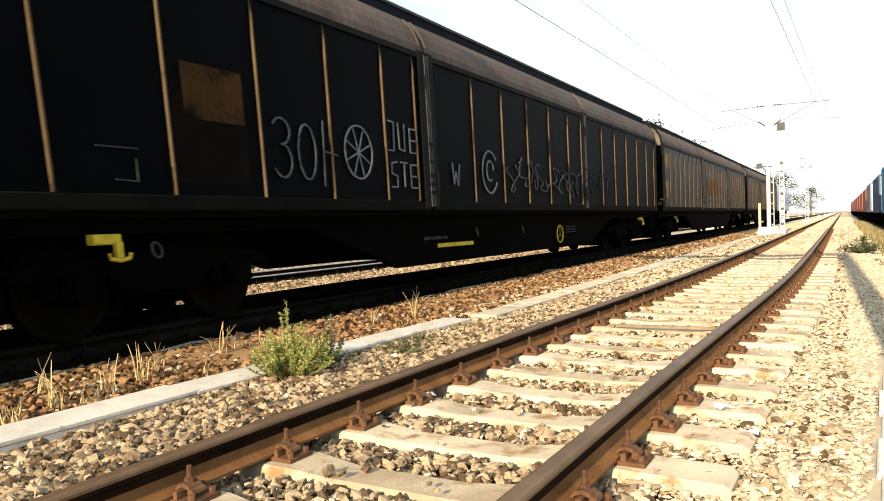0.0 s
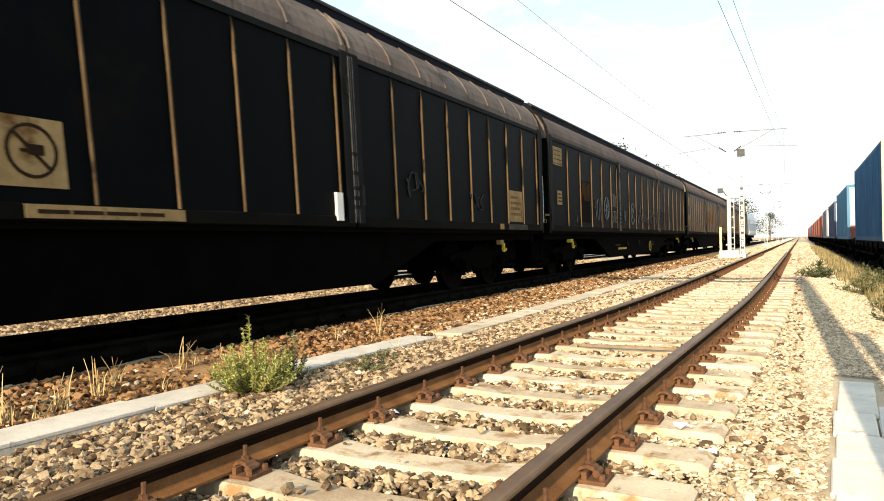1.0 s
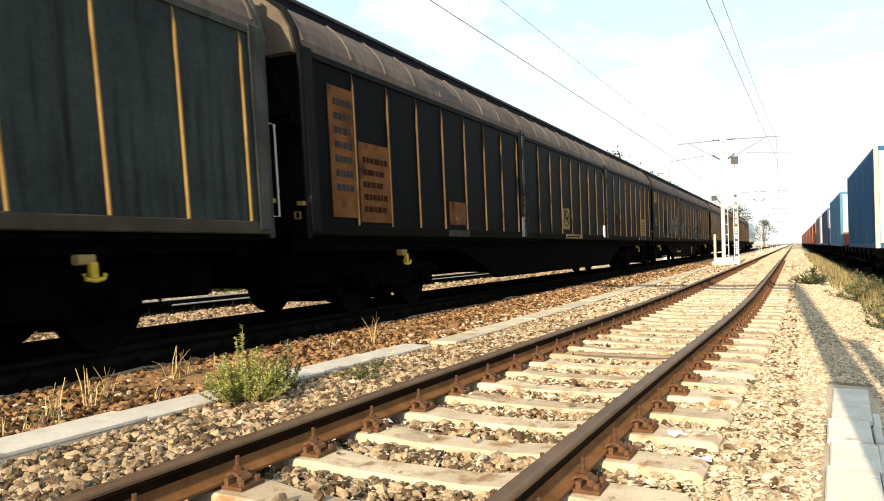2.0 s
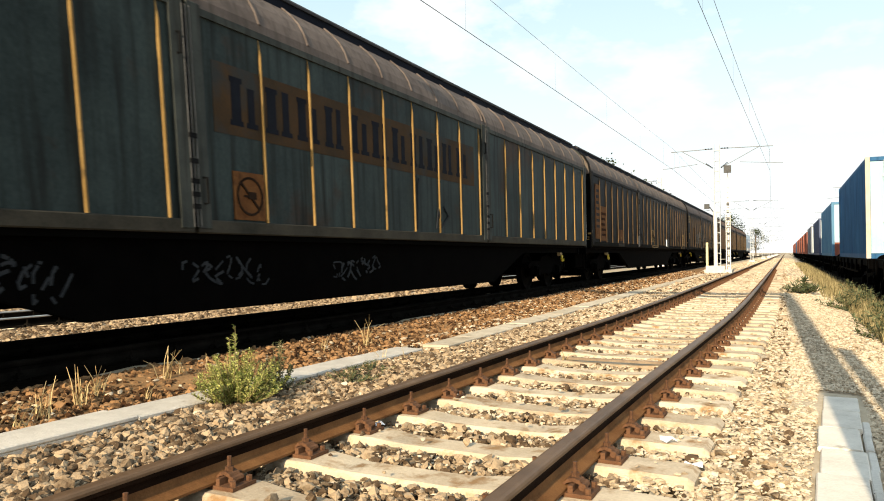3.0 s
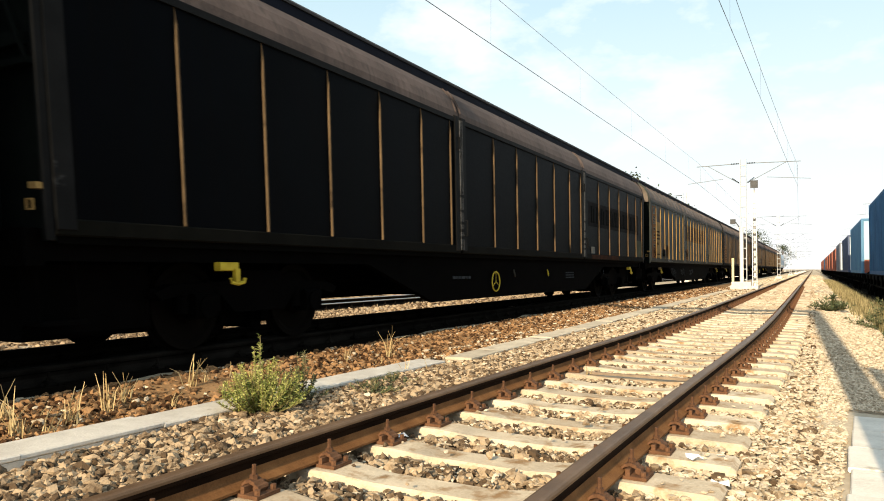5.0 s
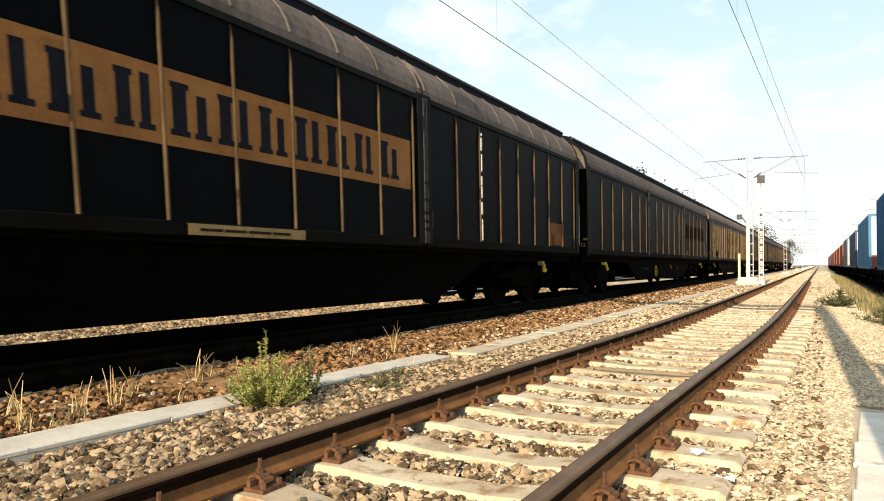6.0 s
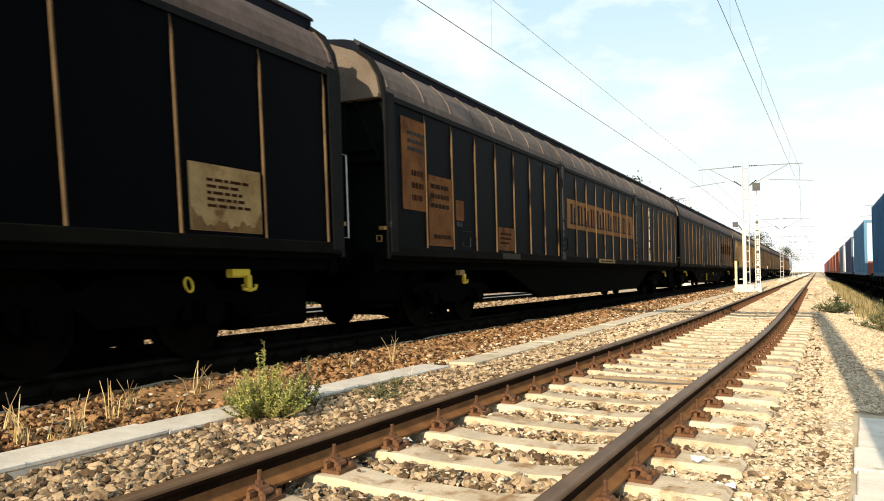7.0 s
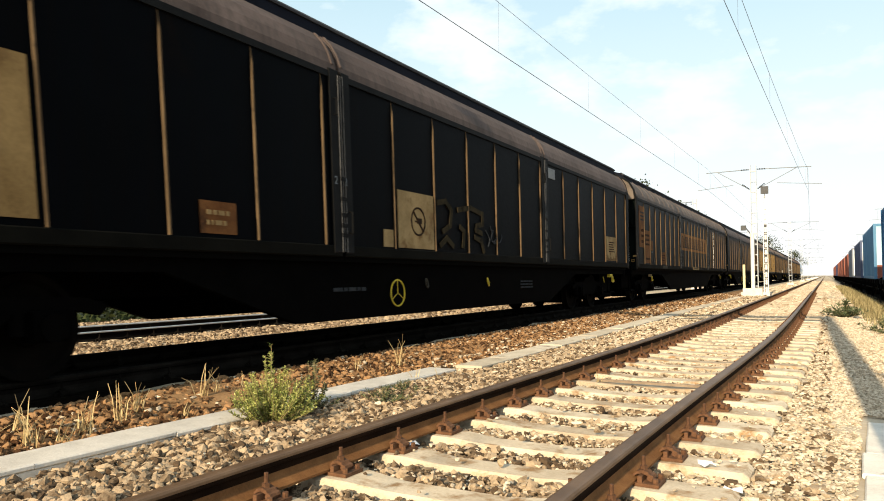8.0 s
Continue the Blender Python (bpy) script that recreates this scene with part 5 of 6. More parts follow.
# --- last smooth-roofed wagon
p = plate(W_6, 20.20, 21.19, 1.24, 1.90, CREAM, label="cream owner's plate with rows of print, rusty edge")
bars(p, 20.42, 21.02, 1.46, 1.78, 5, RUST_PATCH, seed=21)
b = Build()
rng = random.Random(9)
pts = [(20.21 + 0.97 * i / 48, 1.315 + 0.03 * math.sin(i * 0.41) + 0.018 * math.sin(i * 1.13 + 1) + rng.uniform(-0.006, 0.006) + 0.14 * (abs(i - 24) / 24) ** 6) for i in range(49)]
x = SIDE - 0.008
b.add([(x, y, 1.245) for y, z in pts] + [(x, y, z) for y, z in pts], [(i, i + 1, i + 50, i + 49) for i in range(48)])
part("rust_edge", b, TAN_RUST, p, "rusty lower edge")
p = plate(W_6, 15.5, 16.0, 2.96, 3.18, CHALK_PLATE, label="small pale grey plate")
p = plate(W_6, 9.26, 10.30, 1.22, 2.04, CREAM, label="large cream plate with a round prohibition mark")
no_hump_sign(p, 9.82, 1.62, 0.2)
plate(W_6, 8.88, 9.12, 1.22, 1.46, CREAM, label="small cream patch")
p = plate(W_6, 5.62, 6.10, 1.24, 1.56, ORANGE, label="small orange notice")
bars(p, 5.7, 6.02, 1.3, 1.5, 2, CREAM, seed=22)
p = plate(W_6, 2.5, 4.0, 1.26, 2.5, TAN, label="large tan plate with stained lower edge")
bars(p, 2.8, 3.7, 1.6, 2.3, 5, seed=24)
b = Build()
for line in ([(10.44, 1.96), (10.70, 2.0), (10.92, 1.86)], [(10.90, 1.88), (10.84, 1.62), (10.60, 1.52)], [(10.50, 1.30), (10.72, 1.42), (10.94, 1.30)],
             [(11.14, 1.90), (11.60, 1.97), (12.06, 1.90)], [(12.08, 1.92), (12.08, 1.72), (11.84, 1.68), (11.80, 1.60), (12.04, 1.56)], [(11.76, 1.48), (12.02, 1.42), (12.12, 1.24)], [(11.20, 1.62), (11.34, 1.56), (11.30, 1.30)]):
    stroke(b, line, 0.085)
tagged(part("spray_paint", b, SPRAY, W_6, "faded olive sprayed outlines"), kind="stuff")
scribble(W_6, 12.25, 12.85, 1.32, 1.75, CHALK_DIM, 46, 0.018, SIDE, 3)
p = plate(W_0, 0.95, 1.55, 2.55, 3.05, CREAM, label="small cream plate")
p = plate(W_0, 1.05, 1.5, 1.5, 2.1, CREAM, label="small cream plate")
plate(W_0, 9.6, 13.2, 1.75, 2.5, ORANGE, "band", "faded orange painted patch", x=SIDE - 0.026, t=0.003)


def words(parent, text, y, z, height, m, x=SIDE - 0.004):
    """Readable lettering on the wagon's side."""
    cu = bpy.data.curves.new("lettering", "FONT")
    cu.body, cu.size, cu.extrude = text, height * 1.4, 0.001
    cu.materials.append(m)
    ob = new("lettering", cu)
    ob.parent = parent
    ob.matrix_basis = pose(x, y, z, 90, 0, 90)


words(W_5, "GI-3", 2.75, 1.59, 0.08, CHALK)
words(W_3, "Habiills", 1.83, 1.72, 0.11, PRINT)
words(W_6, "2", 7.76, 1.95, 0.10, CHALK, 1.466)
words(W_6, "2", 7.96, 1.95, 0.10, CHALK, 1.466)
words(W_4, "E", 17.15, 0.66, 0.12, CHALK_DIM)


def locomotive(rear):
    """An electric engine at the head of the train."""
    w = thing("electric_locomotive", "pale blue electric locomotive at the head of the goods train", "locomotive")
    L = 17.5
    b = Build()
    prof = [(-1.48, 1.05), (1.48, 1.05), (1.5, 2.9), (1.3, 3.6), (1.0, 3.75), (-1.0, 3.75), (-1.3, 3.6), (-1.5, 2.9)]
    n = len(prof)
    rings = [(0.65, 0.86, 1.0), (0.9, 0.95, 0.55), (1.7, 1.0, 0.0), (L - 1.7, 1.0, 0.0), (L - 0.9, 0.95, 0.55), (L - 0.65, 0.86, 1.0)]
    for y, sx, cut in rings:
        b.v += [(x * sx, y, z - (0.25 * cut if z > 2.8 else 0)) for x, z in prof]
    for k in range(len(rings) - 1):
        for i in range(n):
            j = (i + 1) % n
            b.f.append((k * n + i, k * n + j, (k + 1) * n + j, (k + 1) * n + i))
    b.f += [tuple(range(n)), tuple(range(len(rings) * n - 1, (len(rings) - 1) * n - 1, -1))]
    part("body", b, LOCO, w)
    b = Build()
    b.box(-1.52, 1.52, 1.7, L - 1.7, 1.2, 1.55)
    part("stripe", b, WHITE, w, "white stripe")
    for s in (-1, 1):
        for i in range(5):
            b = Build()
            lo, hi = sorted((s * 1.45, s * 1.515))
            b.box(lo, hi, 4.0 + 2.1 * i, 5.2 + 2.1 * i, 2.4, 2.85)
            part("window", b, GLASS_DARK, w)
    for y in (0.55, L - 0.75):
        b = Build()
        b.box(-1.0, 1.0, y + 0.05, y + 0.15, 2.5, 3.1)
        part("windscreen", b, GLASS_DARK, w)
    b = Build()
    b.box(-1.2, 1.2, 0.5, L - 0.5, 0.75, 1.1)
    part("underframe", b, UNDER, w)
    for yp in (4.0, L - 4.0):
        b = Build()
        b.tube([(-0.6, yp - 0.8, 3.9), (-0.6, yp + 0.7, 4.5), (-0.6, yp - 0.3, 5.4)], 0.03, 6)
        b.tube([(0.6, yp - 0.8, 3.9), (0.6, yp + 0.7, 4.5), (0.6, yp - 0.3, 5.4)], 0.03, 6)
        b.tube([(-0.9, yp - 0.3, 5.35), (-0.6, yp - 0.3, 5.42), (0.6, yp - 0.3, 5.42), (0.9, yp - 0.3, 5.35)], 0.03, 6)
        b.box(-0.8, 0.8, yp - 0.9, yp + 0.2, 3.75, 3.92)
        part("pantograph", b, UNDER, w)
    for yb in (4.2, L - 4.2):
        bg = part("bogie", BOGIE, None, w, at=pose(0, yb, TRAIN_RAIL - BODY_Z))
        for a in (-0.9, 0.9):
            ws = part("wheelset", WHEELSET, None, bg, at=pose(0, a, WHEEL_R))
            WHEELS.append((ws, a))
    for ye, s in ((0.5, -1), (L - 0.5, 1)):
        for x in (-0.875, 0.875):
            b = Build()
            b.tube([(x, ye, 1.04), (x, ye + s * 0.45, 1.04)], 0.1, 10)
            b.tube([(x, ye + s * 0.45, 1.04), (x, ye + s * 0.5, 1.04)], 0.23, 16)
            part("buffer", b, UNDER, w)
    w.matrix_basis = pose(TRAIN_X, rear, BODY_Z)
    MOVING.append((w, rear))


locomotive(73.3)


# ================= parked container train =================
def corrugated(b, x0, x1, y0, y1, z0, z1):
    """A container's long sides, folded steel."""
    n = int((y1 - y0) / 0.28)
    st = (y1 - y0) / n
    for x, s in ((x0, 1), (x1, -1)):
        pts = []
        for i in range(n):
            y = y0 + st * i
            pts += [(x, y), (x, y + st * 0.3), (x + s * 0.036, y + st * 0.5), (x + s * 0.036, y + st * 0.8)]
        pts.append((x, y1))
        o = len(b.v)
        b.v += [(px, py, z0) for px, py in pts] + [(px, py, z1) for px, py in pts]
        m = len(pts)
        b.f += [(o + i, o + i + 1, o + m + i + 1, o + m + i) for i in range(m - 1)]


def container(y0, length, height, paint, door_paint, label):
    z0 = 0.86
    c = thing("shipping_container", label, "container", pose(YARD_X, y0, z0), group="containers on parked wagons")
    b = Build()
    corrugated(b, -1.2, 1.2, 0.12, length - 0.12, 0.14, height - 0.1)
    b.box(-1.19, 1.19, 0.1, length - 0.1, height - 0.06, height - 0.02)
    b.box(-1.19, 1.19, 0.1, length - 0.1, 0.02, 0.14)
    b.box(-1.16, 1.16, length - 0.1, length - 0.04, 0.1, height - 0.1)
    part("wall", b, paint, c)
    f = Build()
    for x in (-1.219, 1.099):
        for y in (0.0, length - 0.12):
            f.box(x, x + 0.12, y, y + 0.12, 0.0, height)
        f.box(x + 0.02, x + 0.10, 0.12, length - 0.12, 0.0, 0.15)
        f.box(x + 0.03, x + 0.09, 0.12, length - 0.12, height - 0.1, height)
    for y in (0.0, length - 0.12):
        f.box(-1.1, 1.1, y, y + 0.12, 0.0, 0.15)
        f.box(-1.1, 1.1, y, y + 0.12, height - 0.12, height)
    part("frame", f, paint, c)
    if paint is BOX_BLUE and door_paint is BOX_SKY:
        for x in (-1.223, 1.103):
            q = Build()
            q.box(x, x + 0.12, -0.004, 0.10, 0.004, height - 0.004)
            part("corner_post", q, POST_CREAM, c, "bleached cream corner post")
    for s in (-1, 1):
        d = Build()
        lo, hi = sorted((s * 0.02, s * 1.09))
        d.box(lo, hi, 0.04, 0.10, 0.16, height - 0.13)
        for i in range(1, 4):
            x = lo + (hi - lo) * i / 4
            d.box(x - 0.05, x + 0.05, 0.055, 0.065, 0.25, height - 0.25)
        door = part("door", d, door_paint, c)
        for q in (0.32, 0.72):
            r = Build()
            r.tube([(s * q, 0.015, 0.1), (s * q, 0.015, height - 0.1)], 0.018, 6)
            for z in (0.5, 1.1, height - 0.6):
                r.box(s * q - 0.05, s * q + 0.05, 0.0, 0.04, z, z + 0.06)
            part("locking_bar", r, STEEL, door)
    return c


def flat_wagon(y0, length):
    w = thing("flat_wagon", "dark rusty flat wagon carrying a container, parked", "flat wagon", pose(YARD_X, y0, YARD_RAIL), group="parked flat wagons")
    b = Build()
    for s in (-1, 1):
        lo, hi = sorted((s * 1.0, s * 1.18))
        b.box(lo, hi, 0.5, length - 0.5, 0.92, 1.15)
        lo, hi = sorted((s * 1.05, s * 1.12))
        b.add([(x, y, z) for x in (lo, hi) for y, z in ((4.4, 0.92), (6, 0.62), (length - 6, 0.62), (length - 4.4, 0.92))], [(0, 1, 2, 3), (7, 6, 5, 4), (0, 4, 5, 1), (1, 5, 6, 2), (2, 6, 7, 3)])
        for i in range(9):
            y = 1.2 + (length - 2.4) * i / 8
            b.box(s * 1.18 - 0.05, s * 1.18 + 0.05, y - 0.06, y + 0.06, 0.72, 1.1)
    for i in range(9):
        y = 1.0 + (length - 2.0) * i / 8
        b.box(-1.0, 1.0, y - 0.07, y + 0.07, 0.95, 1.12)
    b.box(-0.25, 0.25, 0.5, length - 0.5, 0.8, 1.08)
    b.box(-1.25, 1.25, 0.42, 0.58, 0.85, 1.148)
    b.box(-1.25, 1.25, length - 0.58, length - 0.42, 0.85, 1.148)
    part("underframe", b, UNDER, w)
    for yb in (2.6, length - 2.6):
        bg = part("bogie", BOGIE, None, w, at=pose(0, yb, 0))
        for a in (-0.9, 0.9):
            part("wheelset", WHEELSET, None, bg, at=pose(0, a, WHEEL_R))
    for ye, s in ((0.42, -1), (length - 0.42, 1)):
        for x in (-0.875, 0.875):
            b = Build()
            b.tube([(x, ye, 1.04), (x, ye + s * 0.35, 1.04)], 0.09, 10)
            b.tube([(x, ye + s * 0.35, 1.04), (x, ye + s * 0.4, 1.04)], 0.23, 16)
            part("buffer", b, UNDER, w)
    return w


for y0, ln, h, pm, dm, lab in (
        (25.5, 12.19, 3.1, BOX_BLUE, BOX_SKY, "blue corrugated container with pale streaked doors"),
        (43.8, 12.19, 2.88, BOX_PALE, BOX_SKY, "mid blue corrugated container with sky blue doors"),
        (60.0, 12.19, 2.7, BOX_NAVY, BOX_DOOR, "navy blue corrugated container with white doors"),
        (78.5, 12.19, 2.75, BOX_GREY, BOX_DOOR, "dark grey corrugated container with white doors"),
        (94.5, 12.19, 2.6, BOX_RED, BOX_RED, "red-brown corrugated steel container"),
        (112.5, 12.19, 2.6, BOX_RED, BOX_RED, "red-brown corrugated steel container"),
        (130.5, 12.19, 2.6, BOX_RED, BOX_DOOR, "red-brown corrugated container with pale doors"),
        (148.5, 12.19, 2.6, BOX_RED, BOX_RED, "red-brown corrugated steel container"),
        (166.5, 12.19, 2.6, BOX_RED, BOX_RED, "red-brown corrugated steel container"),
        (184.5, 12.19, 2.6, BOX_BLUE, BOX_BLUE, "blue corrugated container far along the train"),
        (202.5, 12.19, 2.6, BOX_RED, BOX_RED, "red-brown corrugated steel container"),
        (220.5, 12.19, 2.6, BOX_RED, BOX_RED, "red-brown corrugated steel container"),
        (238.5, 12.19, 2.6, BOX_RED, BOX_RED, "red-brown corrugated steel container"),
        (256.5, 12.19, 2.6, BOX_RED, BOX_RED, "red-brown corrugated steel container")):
    box = container(y0, ln, h, pm, dm, lab)
    if pm is BOX_PALE:
        b = Build()
        b.box(-1.08, 1.08, -0.02, 0.035, 0.02, 0.72)
        part("tail_panel", b, BOX_RED, box, "red panel across the foot of the doors")
for y0, ln in ((8.2, 16.0), (24.2, 18.0), (42.2, 16.2), (58.4, 17.3), (75.7, 17.6), (93.3, 17.9), (111.2, 18), (129.2, 18), (147.2, 18), (165.2, 18), (183.2, 18), (201.2, 18), (219.2, 18), (237.2, 18), (255.2, 18)):
    flat_wagon(y0, ln)


# ================= catenary =================
def insulator(b, p, q, r=0.04, n=5):
    p, q = Vector(p), Vector(q)
    for i in range(n):
        c = p.lerp(q, (i + 0.5) / n)
        d = (q - p).normalized() * 0.02
        b.tube([c - d, c + d], r, 8)
    b.tube([p, q], r * 0.45, 6)


def mast(x, y, height=7.5, arms=((-1, 2.55), (1, 3.0)), pale=MAST_GREY, foot=True, tube_top=0.0, name="catenary_mast", z0=-0.06):
    """A twin-channel mast with brackets that carry the wires of the tracks on its sides."""
    m = thing(name, "pale steel catenary mast with bracket arms on a concrete foot", "catenary mast", pose(x, y, z0), group="catenary masts")
    b = Build()
    for s in (-1, 1):
        b.box(s * 0.15 - 0.022, s * 0.15 + 0.022, -0.07, 0.07, 0.1, height)
    z = 0.5
    while z < height - 0.2:
        b.box(-0.13, 0.13, -0.06, -0.045, z, z + 0.06)
        b.box(-0.13, 0.13, 0.045, 0.06, z, z + 0.06)
        z += 0.6
    part("post", b, pale, m)
    if foot:
        b = Build()
        b.add([(-0.45, -0.45, -0.3), (0.45, -0.45, -0.3), (0.45, 0.45, -0.3), (-0.45, 0.45, -0.3), (-0.32, -0.32, 0.28), (0.32, -0.32, 0.28), (0.32, 0.32, 0.28), (-0.32, 0.32, 0.28)],
              [(0, 1, 5, 4), (1, 2, 6, 5), (2, 3, 7, 6), (3, 0, 4, 7), (4, 5, 6, 7)])
        part("foot", b, DUCT, m, "concrete foot")
    for s, reach in arms:
        b = Build()
        zt = height - 0.25
        b.tube([(s * 0.2, 0, zt), (s * reach, 0, zt - 0.05)], 0.026, 6)
        b.tube([(s * 0.2, 0, zt - 1.15), (s * reach * 0.75, 0, zt - 0.06)], 0.020, 6)
        b.tube([(s * reach * 0.42, 0, zt - 0.85), (s * (reach + 0.5), 0, zt - 1.05)], 0.018, 6)
        b.tube([(s * (reach - 0.2), 0, zt - 1.02), (s * (reach - 0.2), 0, zt - 0.1)], 0.008, 5)
        arm = part("bracket", b, ARM_GREY, m)
        for p, q in (((s * 0.22, 0, zt), (s * 0.65, 0, zt)), ((s * 0.22, 0, zt - 1.13), (s * 0.6, 0, zt - 0.84))):
            c = Build()
            insulator(c, p, q)
            part("insulator", c, UNDER, arm)
    return m


mast(-3.58, 45.0)
for k in range(1, 8):
    mast(-3.58, 45.0 + 47.0 * k)
m = thing("gantry_post", "grey steel post with a long beam over the tracks", "catenary mast", pose(0.56, 0.9, -0.1))
b = Build()
b.box(-0.15, 0.15, -0.15, 0.15, 0.0, 8.5, c=0.02)
part("post", b, ARM_GREY, m)
b = Build()
b.box(-5.73, -0.15, -0.13, 0.13, 8.0, 8.26)
b.box(-3.4, -0.15, -0.08, 0.08, 7.45, 7.62)
part("beam", b, ARM_GREY, m)
m = thing("marker_post", "short grey steel post beside the trough", "post", pose(0.88, -0.5, -0.15))
b = Build()
b.box(-0.09, 0.09, -0.06, 0.06, 0.0, 4.2, c=0.015)
part("post", b, ARM_GREY, m)
for k in range(1, 6):
    mast(7.5, 30.0 + 47 * k, arms=((-1, 3.4),), z0=-0.6, height=8)
for k in range(0, 6):
    mast(-9.4, 62.0 + 47 * k, arms=((-1, 2.8),), z0=-0.1)


def overhead(label, xs, z_msg, z_con, sag, thick):
    """A carrying wire that sags between the masts, a level contact wire, and droppers between them."""
    t = thing("overhead_line", label, "overhead line")
    ys = [-49, -2, 45, 92, 139, 186, 233, 327]
    msg, con = [], []
    for i in range(len(ys) - 1):
        for k in range(14):
            f = k / 14
            x, y = xs[i] + (xs[i + 1] - xs[i]) * f, ys[i] + (ys[i + 1] - ys[i]) * f
            msg.append((x, y, z_msg - 4 * sag * f * (1 - f)))
            con.append((x, y, z_con))
            if k % 2 and i < 4:
                d = Build()
                d.tube([msg[-1], con[-1]], 0.002, 4)
                part("dropper", d, WIRE, t)
    for name, pts, r in (("carrying_wire", msg, 0.0055), ("contact_wire", con, thick)):
        b = Build()
        b.tube(pts, r, 5)
        part(name, b, WIRE, t)


overhead("thin dark overhead wires above the goods train", [-6.7, -6.6, -6.05, -6.5, -6.1, -6.5, -6.1, -6.4], 7.38, 6.12, 0.12, 0.0085)
overhead("thin dark overhead wires above the empty track", [-1.2, -1.75, -0.75, -1.5, -0.9, -1.5, -0.9, -1.4], 6.95, 5.75, 0.35, 0.0060)


# ================= signal beside the mast =================
def signal_group():
    s = thing("railway_signal", "white signal mast with ladder and square black signal head", "railway signal", pose(-2.95, 44.3, -0.06))
    b = Build()
    b.tube([(0, 0, 0.2), (0, 0, 5.6)], 0.06, 10)
    part("post", b, WHITE, s)
    b = Build()
    for x in (-0.11, 0.11):
        b.box(x - 0.018, x + 0.018, -0.16, -0.12, 0.2, 4.9)
    z = 0.4
    while z < 4.9:
        b.box(-0.11, 0.11, -0.155, -0.125, z, z + 0.03)
        z += 0.28
    part("ladder", b, WHITE, s)
    for k in range(9):
        b = Build()
        b.box(-0.075, 0.075, -0.12, -0.07, 0.5 + 0.42 * k, 0.62 + 0.42 * k)
        part("dark_band", b, SIGNAL_GREY, s)
    b = Build()
    b.box(-0.20, 0.20, -0.1, 0.0, 5.72, 6.15)
    part("signal_head", b, SIGNAL_GREY, s, "square black signal head")
    b = Build()
    b.tube([(0, -0.05, 5.45), (0, -0.05, 5.75)], 0.025, 6)
    part("bracket", b, ARM_GREY, s)
    c = thing("signal_column", "thick pale cylindrical column beside the mast", "signal post", pose(-3.62, 44.0, -0.06))
    b = Build()
    b.tube([(0, 0, 0.0), (0, 0, 3.45)], 0.105, 14)
    b.tube([(0, 0, 3.45), (0, 0, 3.52)], 0.12, 14)
    part("column", b, POLE_PALE, c)
    b = Build()
    b.box(-0.58, -0.30, -0.1, 0.05, 3.68, 3.96)
    b.tube([(-0.1, 0, 3.5), (-0.3, 0, 3.8)], 0.03, 6)
    part("signal_head", b, SIGNAL_GREY, c, "small black signal head")
    p2 = thing("marker_post", "short pale yellow marker post", "post", pose(-4.08, 44.0, -0.06))
    b = Build()
    b.box(-0.06, 0.06, -0.06, 0.06, 0, 1.75, c=0.015)
    part("post", b, mat("pale yellow paint", (0.55, 0.48, 0.25), (0.72, 0.65, 0.38), 4, 0.7), p2)
    f = thing("concrete_base", "low pale concrete slab under the signal posts", "foundation", pose(-3.6, 44.3, -0.06))
    b = Build()
    b.box(-0.62, 0.85, -0.7, 1.0, 0.0, 0.2)
    b.box(-0.5, 0.5, -1.0, -0.4, 0.0, 0.42)
    part("slab", b, DUCT, f)


signal_group()


# ================= cable troughs =================
def trough(name, label, pts, width, piece, seed, z=-0.05, h=0.10, surface=DUCT):
    """Concrete trough covers laid end to end along a line of (x, y)."""
    rng = random.Random(seed)
    t = thing(name, label, "cable trough", kind="structure")
    b = Build()
    w = width / 2
    b.box(-w, w, 0.004, piece - 0.004, h - 0.034, h, c=0.008)
    b.box(-w + 0.012, w - 0.012, 0.0, piece, -0.06, h - 0.038)
    me = b.mesh("cover", surface)
    (xa, ya), (xb, yb) = pts
    d = Vector((xb - xa, yb - ya))
    n = int(d.length / piece)
    d = d.normalized() * n * piece
    ang = -math.degrees(math.atan2(d.x, d.y))
    for i in range(n):
        q = d * (i / n)
        part("cover", me, None, t, at=pose(xa + q.x + rng.uniform(-0.012, 0.012), ya + q.y, z + rng.uniform(-0.006, 0.006), rng.uniform(-0.3, 0.3), rng.uniform(-0.8, 0.8), ang + rng.uniform(-0.4, 0.4)))
    return t


trough("cable_trough_1", "pale concrete cable trough covers half sunk in gravel", ((-4.65, -7.4), (-4.05, 7.75)), 0.36, 1.0, 1, z=-0.062, h=0.062)
trough("cable_trough_2", "pale concrete cable trough covers running along the track", ((-3.88, 7.9), (-3.95, 40.0)), 0.36, 1.0, 2, z=-0.066, h=0.055, surface=TROUGH_OLD)
trough("cable_trough_3", "pale concrete trough covers beside the track shoulder", ((0.144, 1.9), (0.363, 6.65)), 0.23, 0.55, 3, z=-0.085, h=0.045, surface=DUCT_PALE)
trough("cable_trough_4", "narrow broken concrete edging beside the trough covers", ((0.289, 1.9), (0.470, 5.85)), 0.045, 0.4, 4, z=-0.095, h=0.045)


# ================= plants and litter =================
def leaf(b, p, d, length, width, up):
    side = d.cross(up)
    if side.length < 1e-3:
        side = Vector((1, 0, 0))
    side = side.normalized() * width / 2
    m = p + d * length * 0.5 + up * length * 0.04
    b.add([p, m + side, p + d * length, m - side], [(0, 1, 2, 3)])


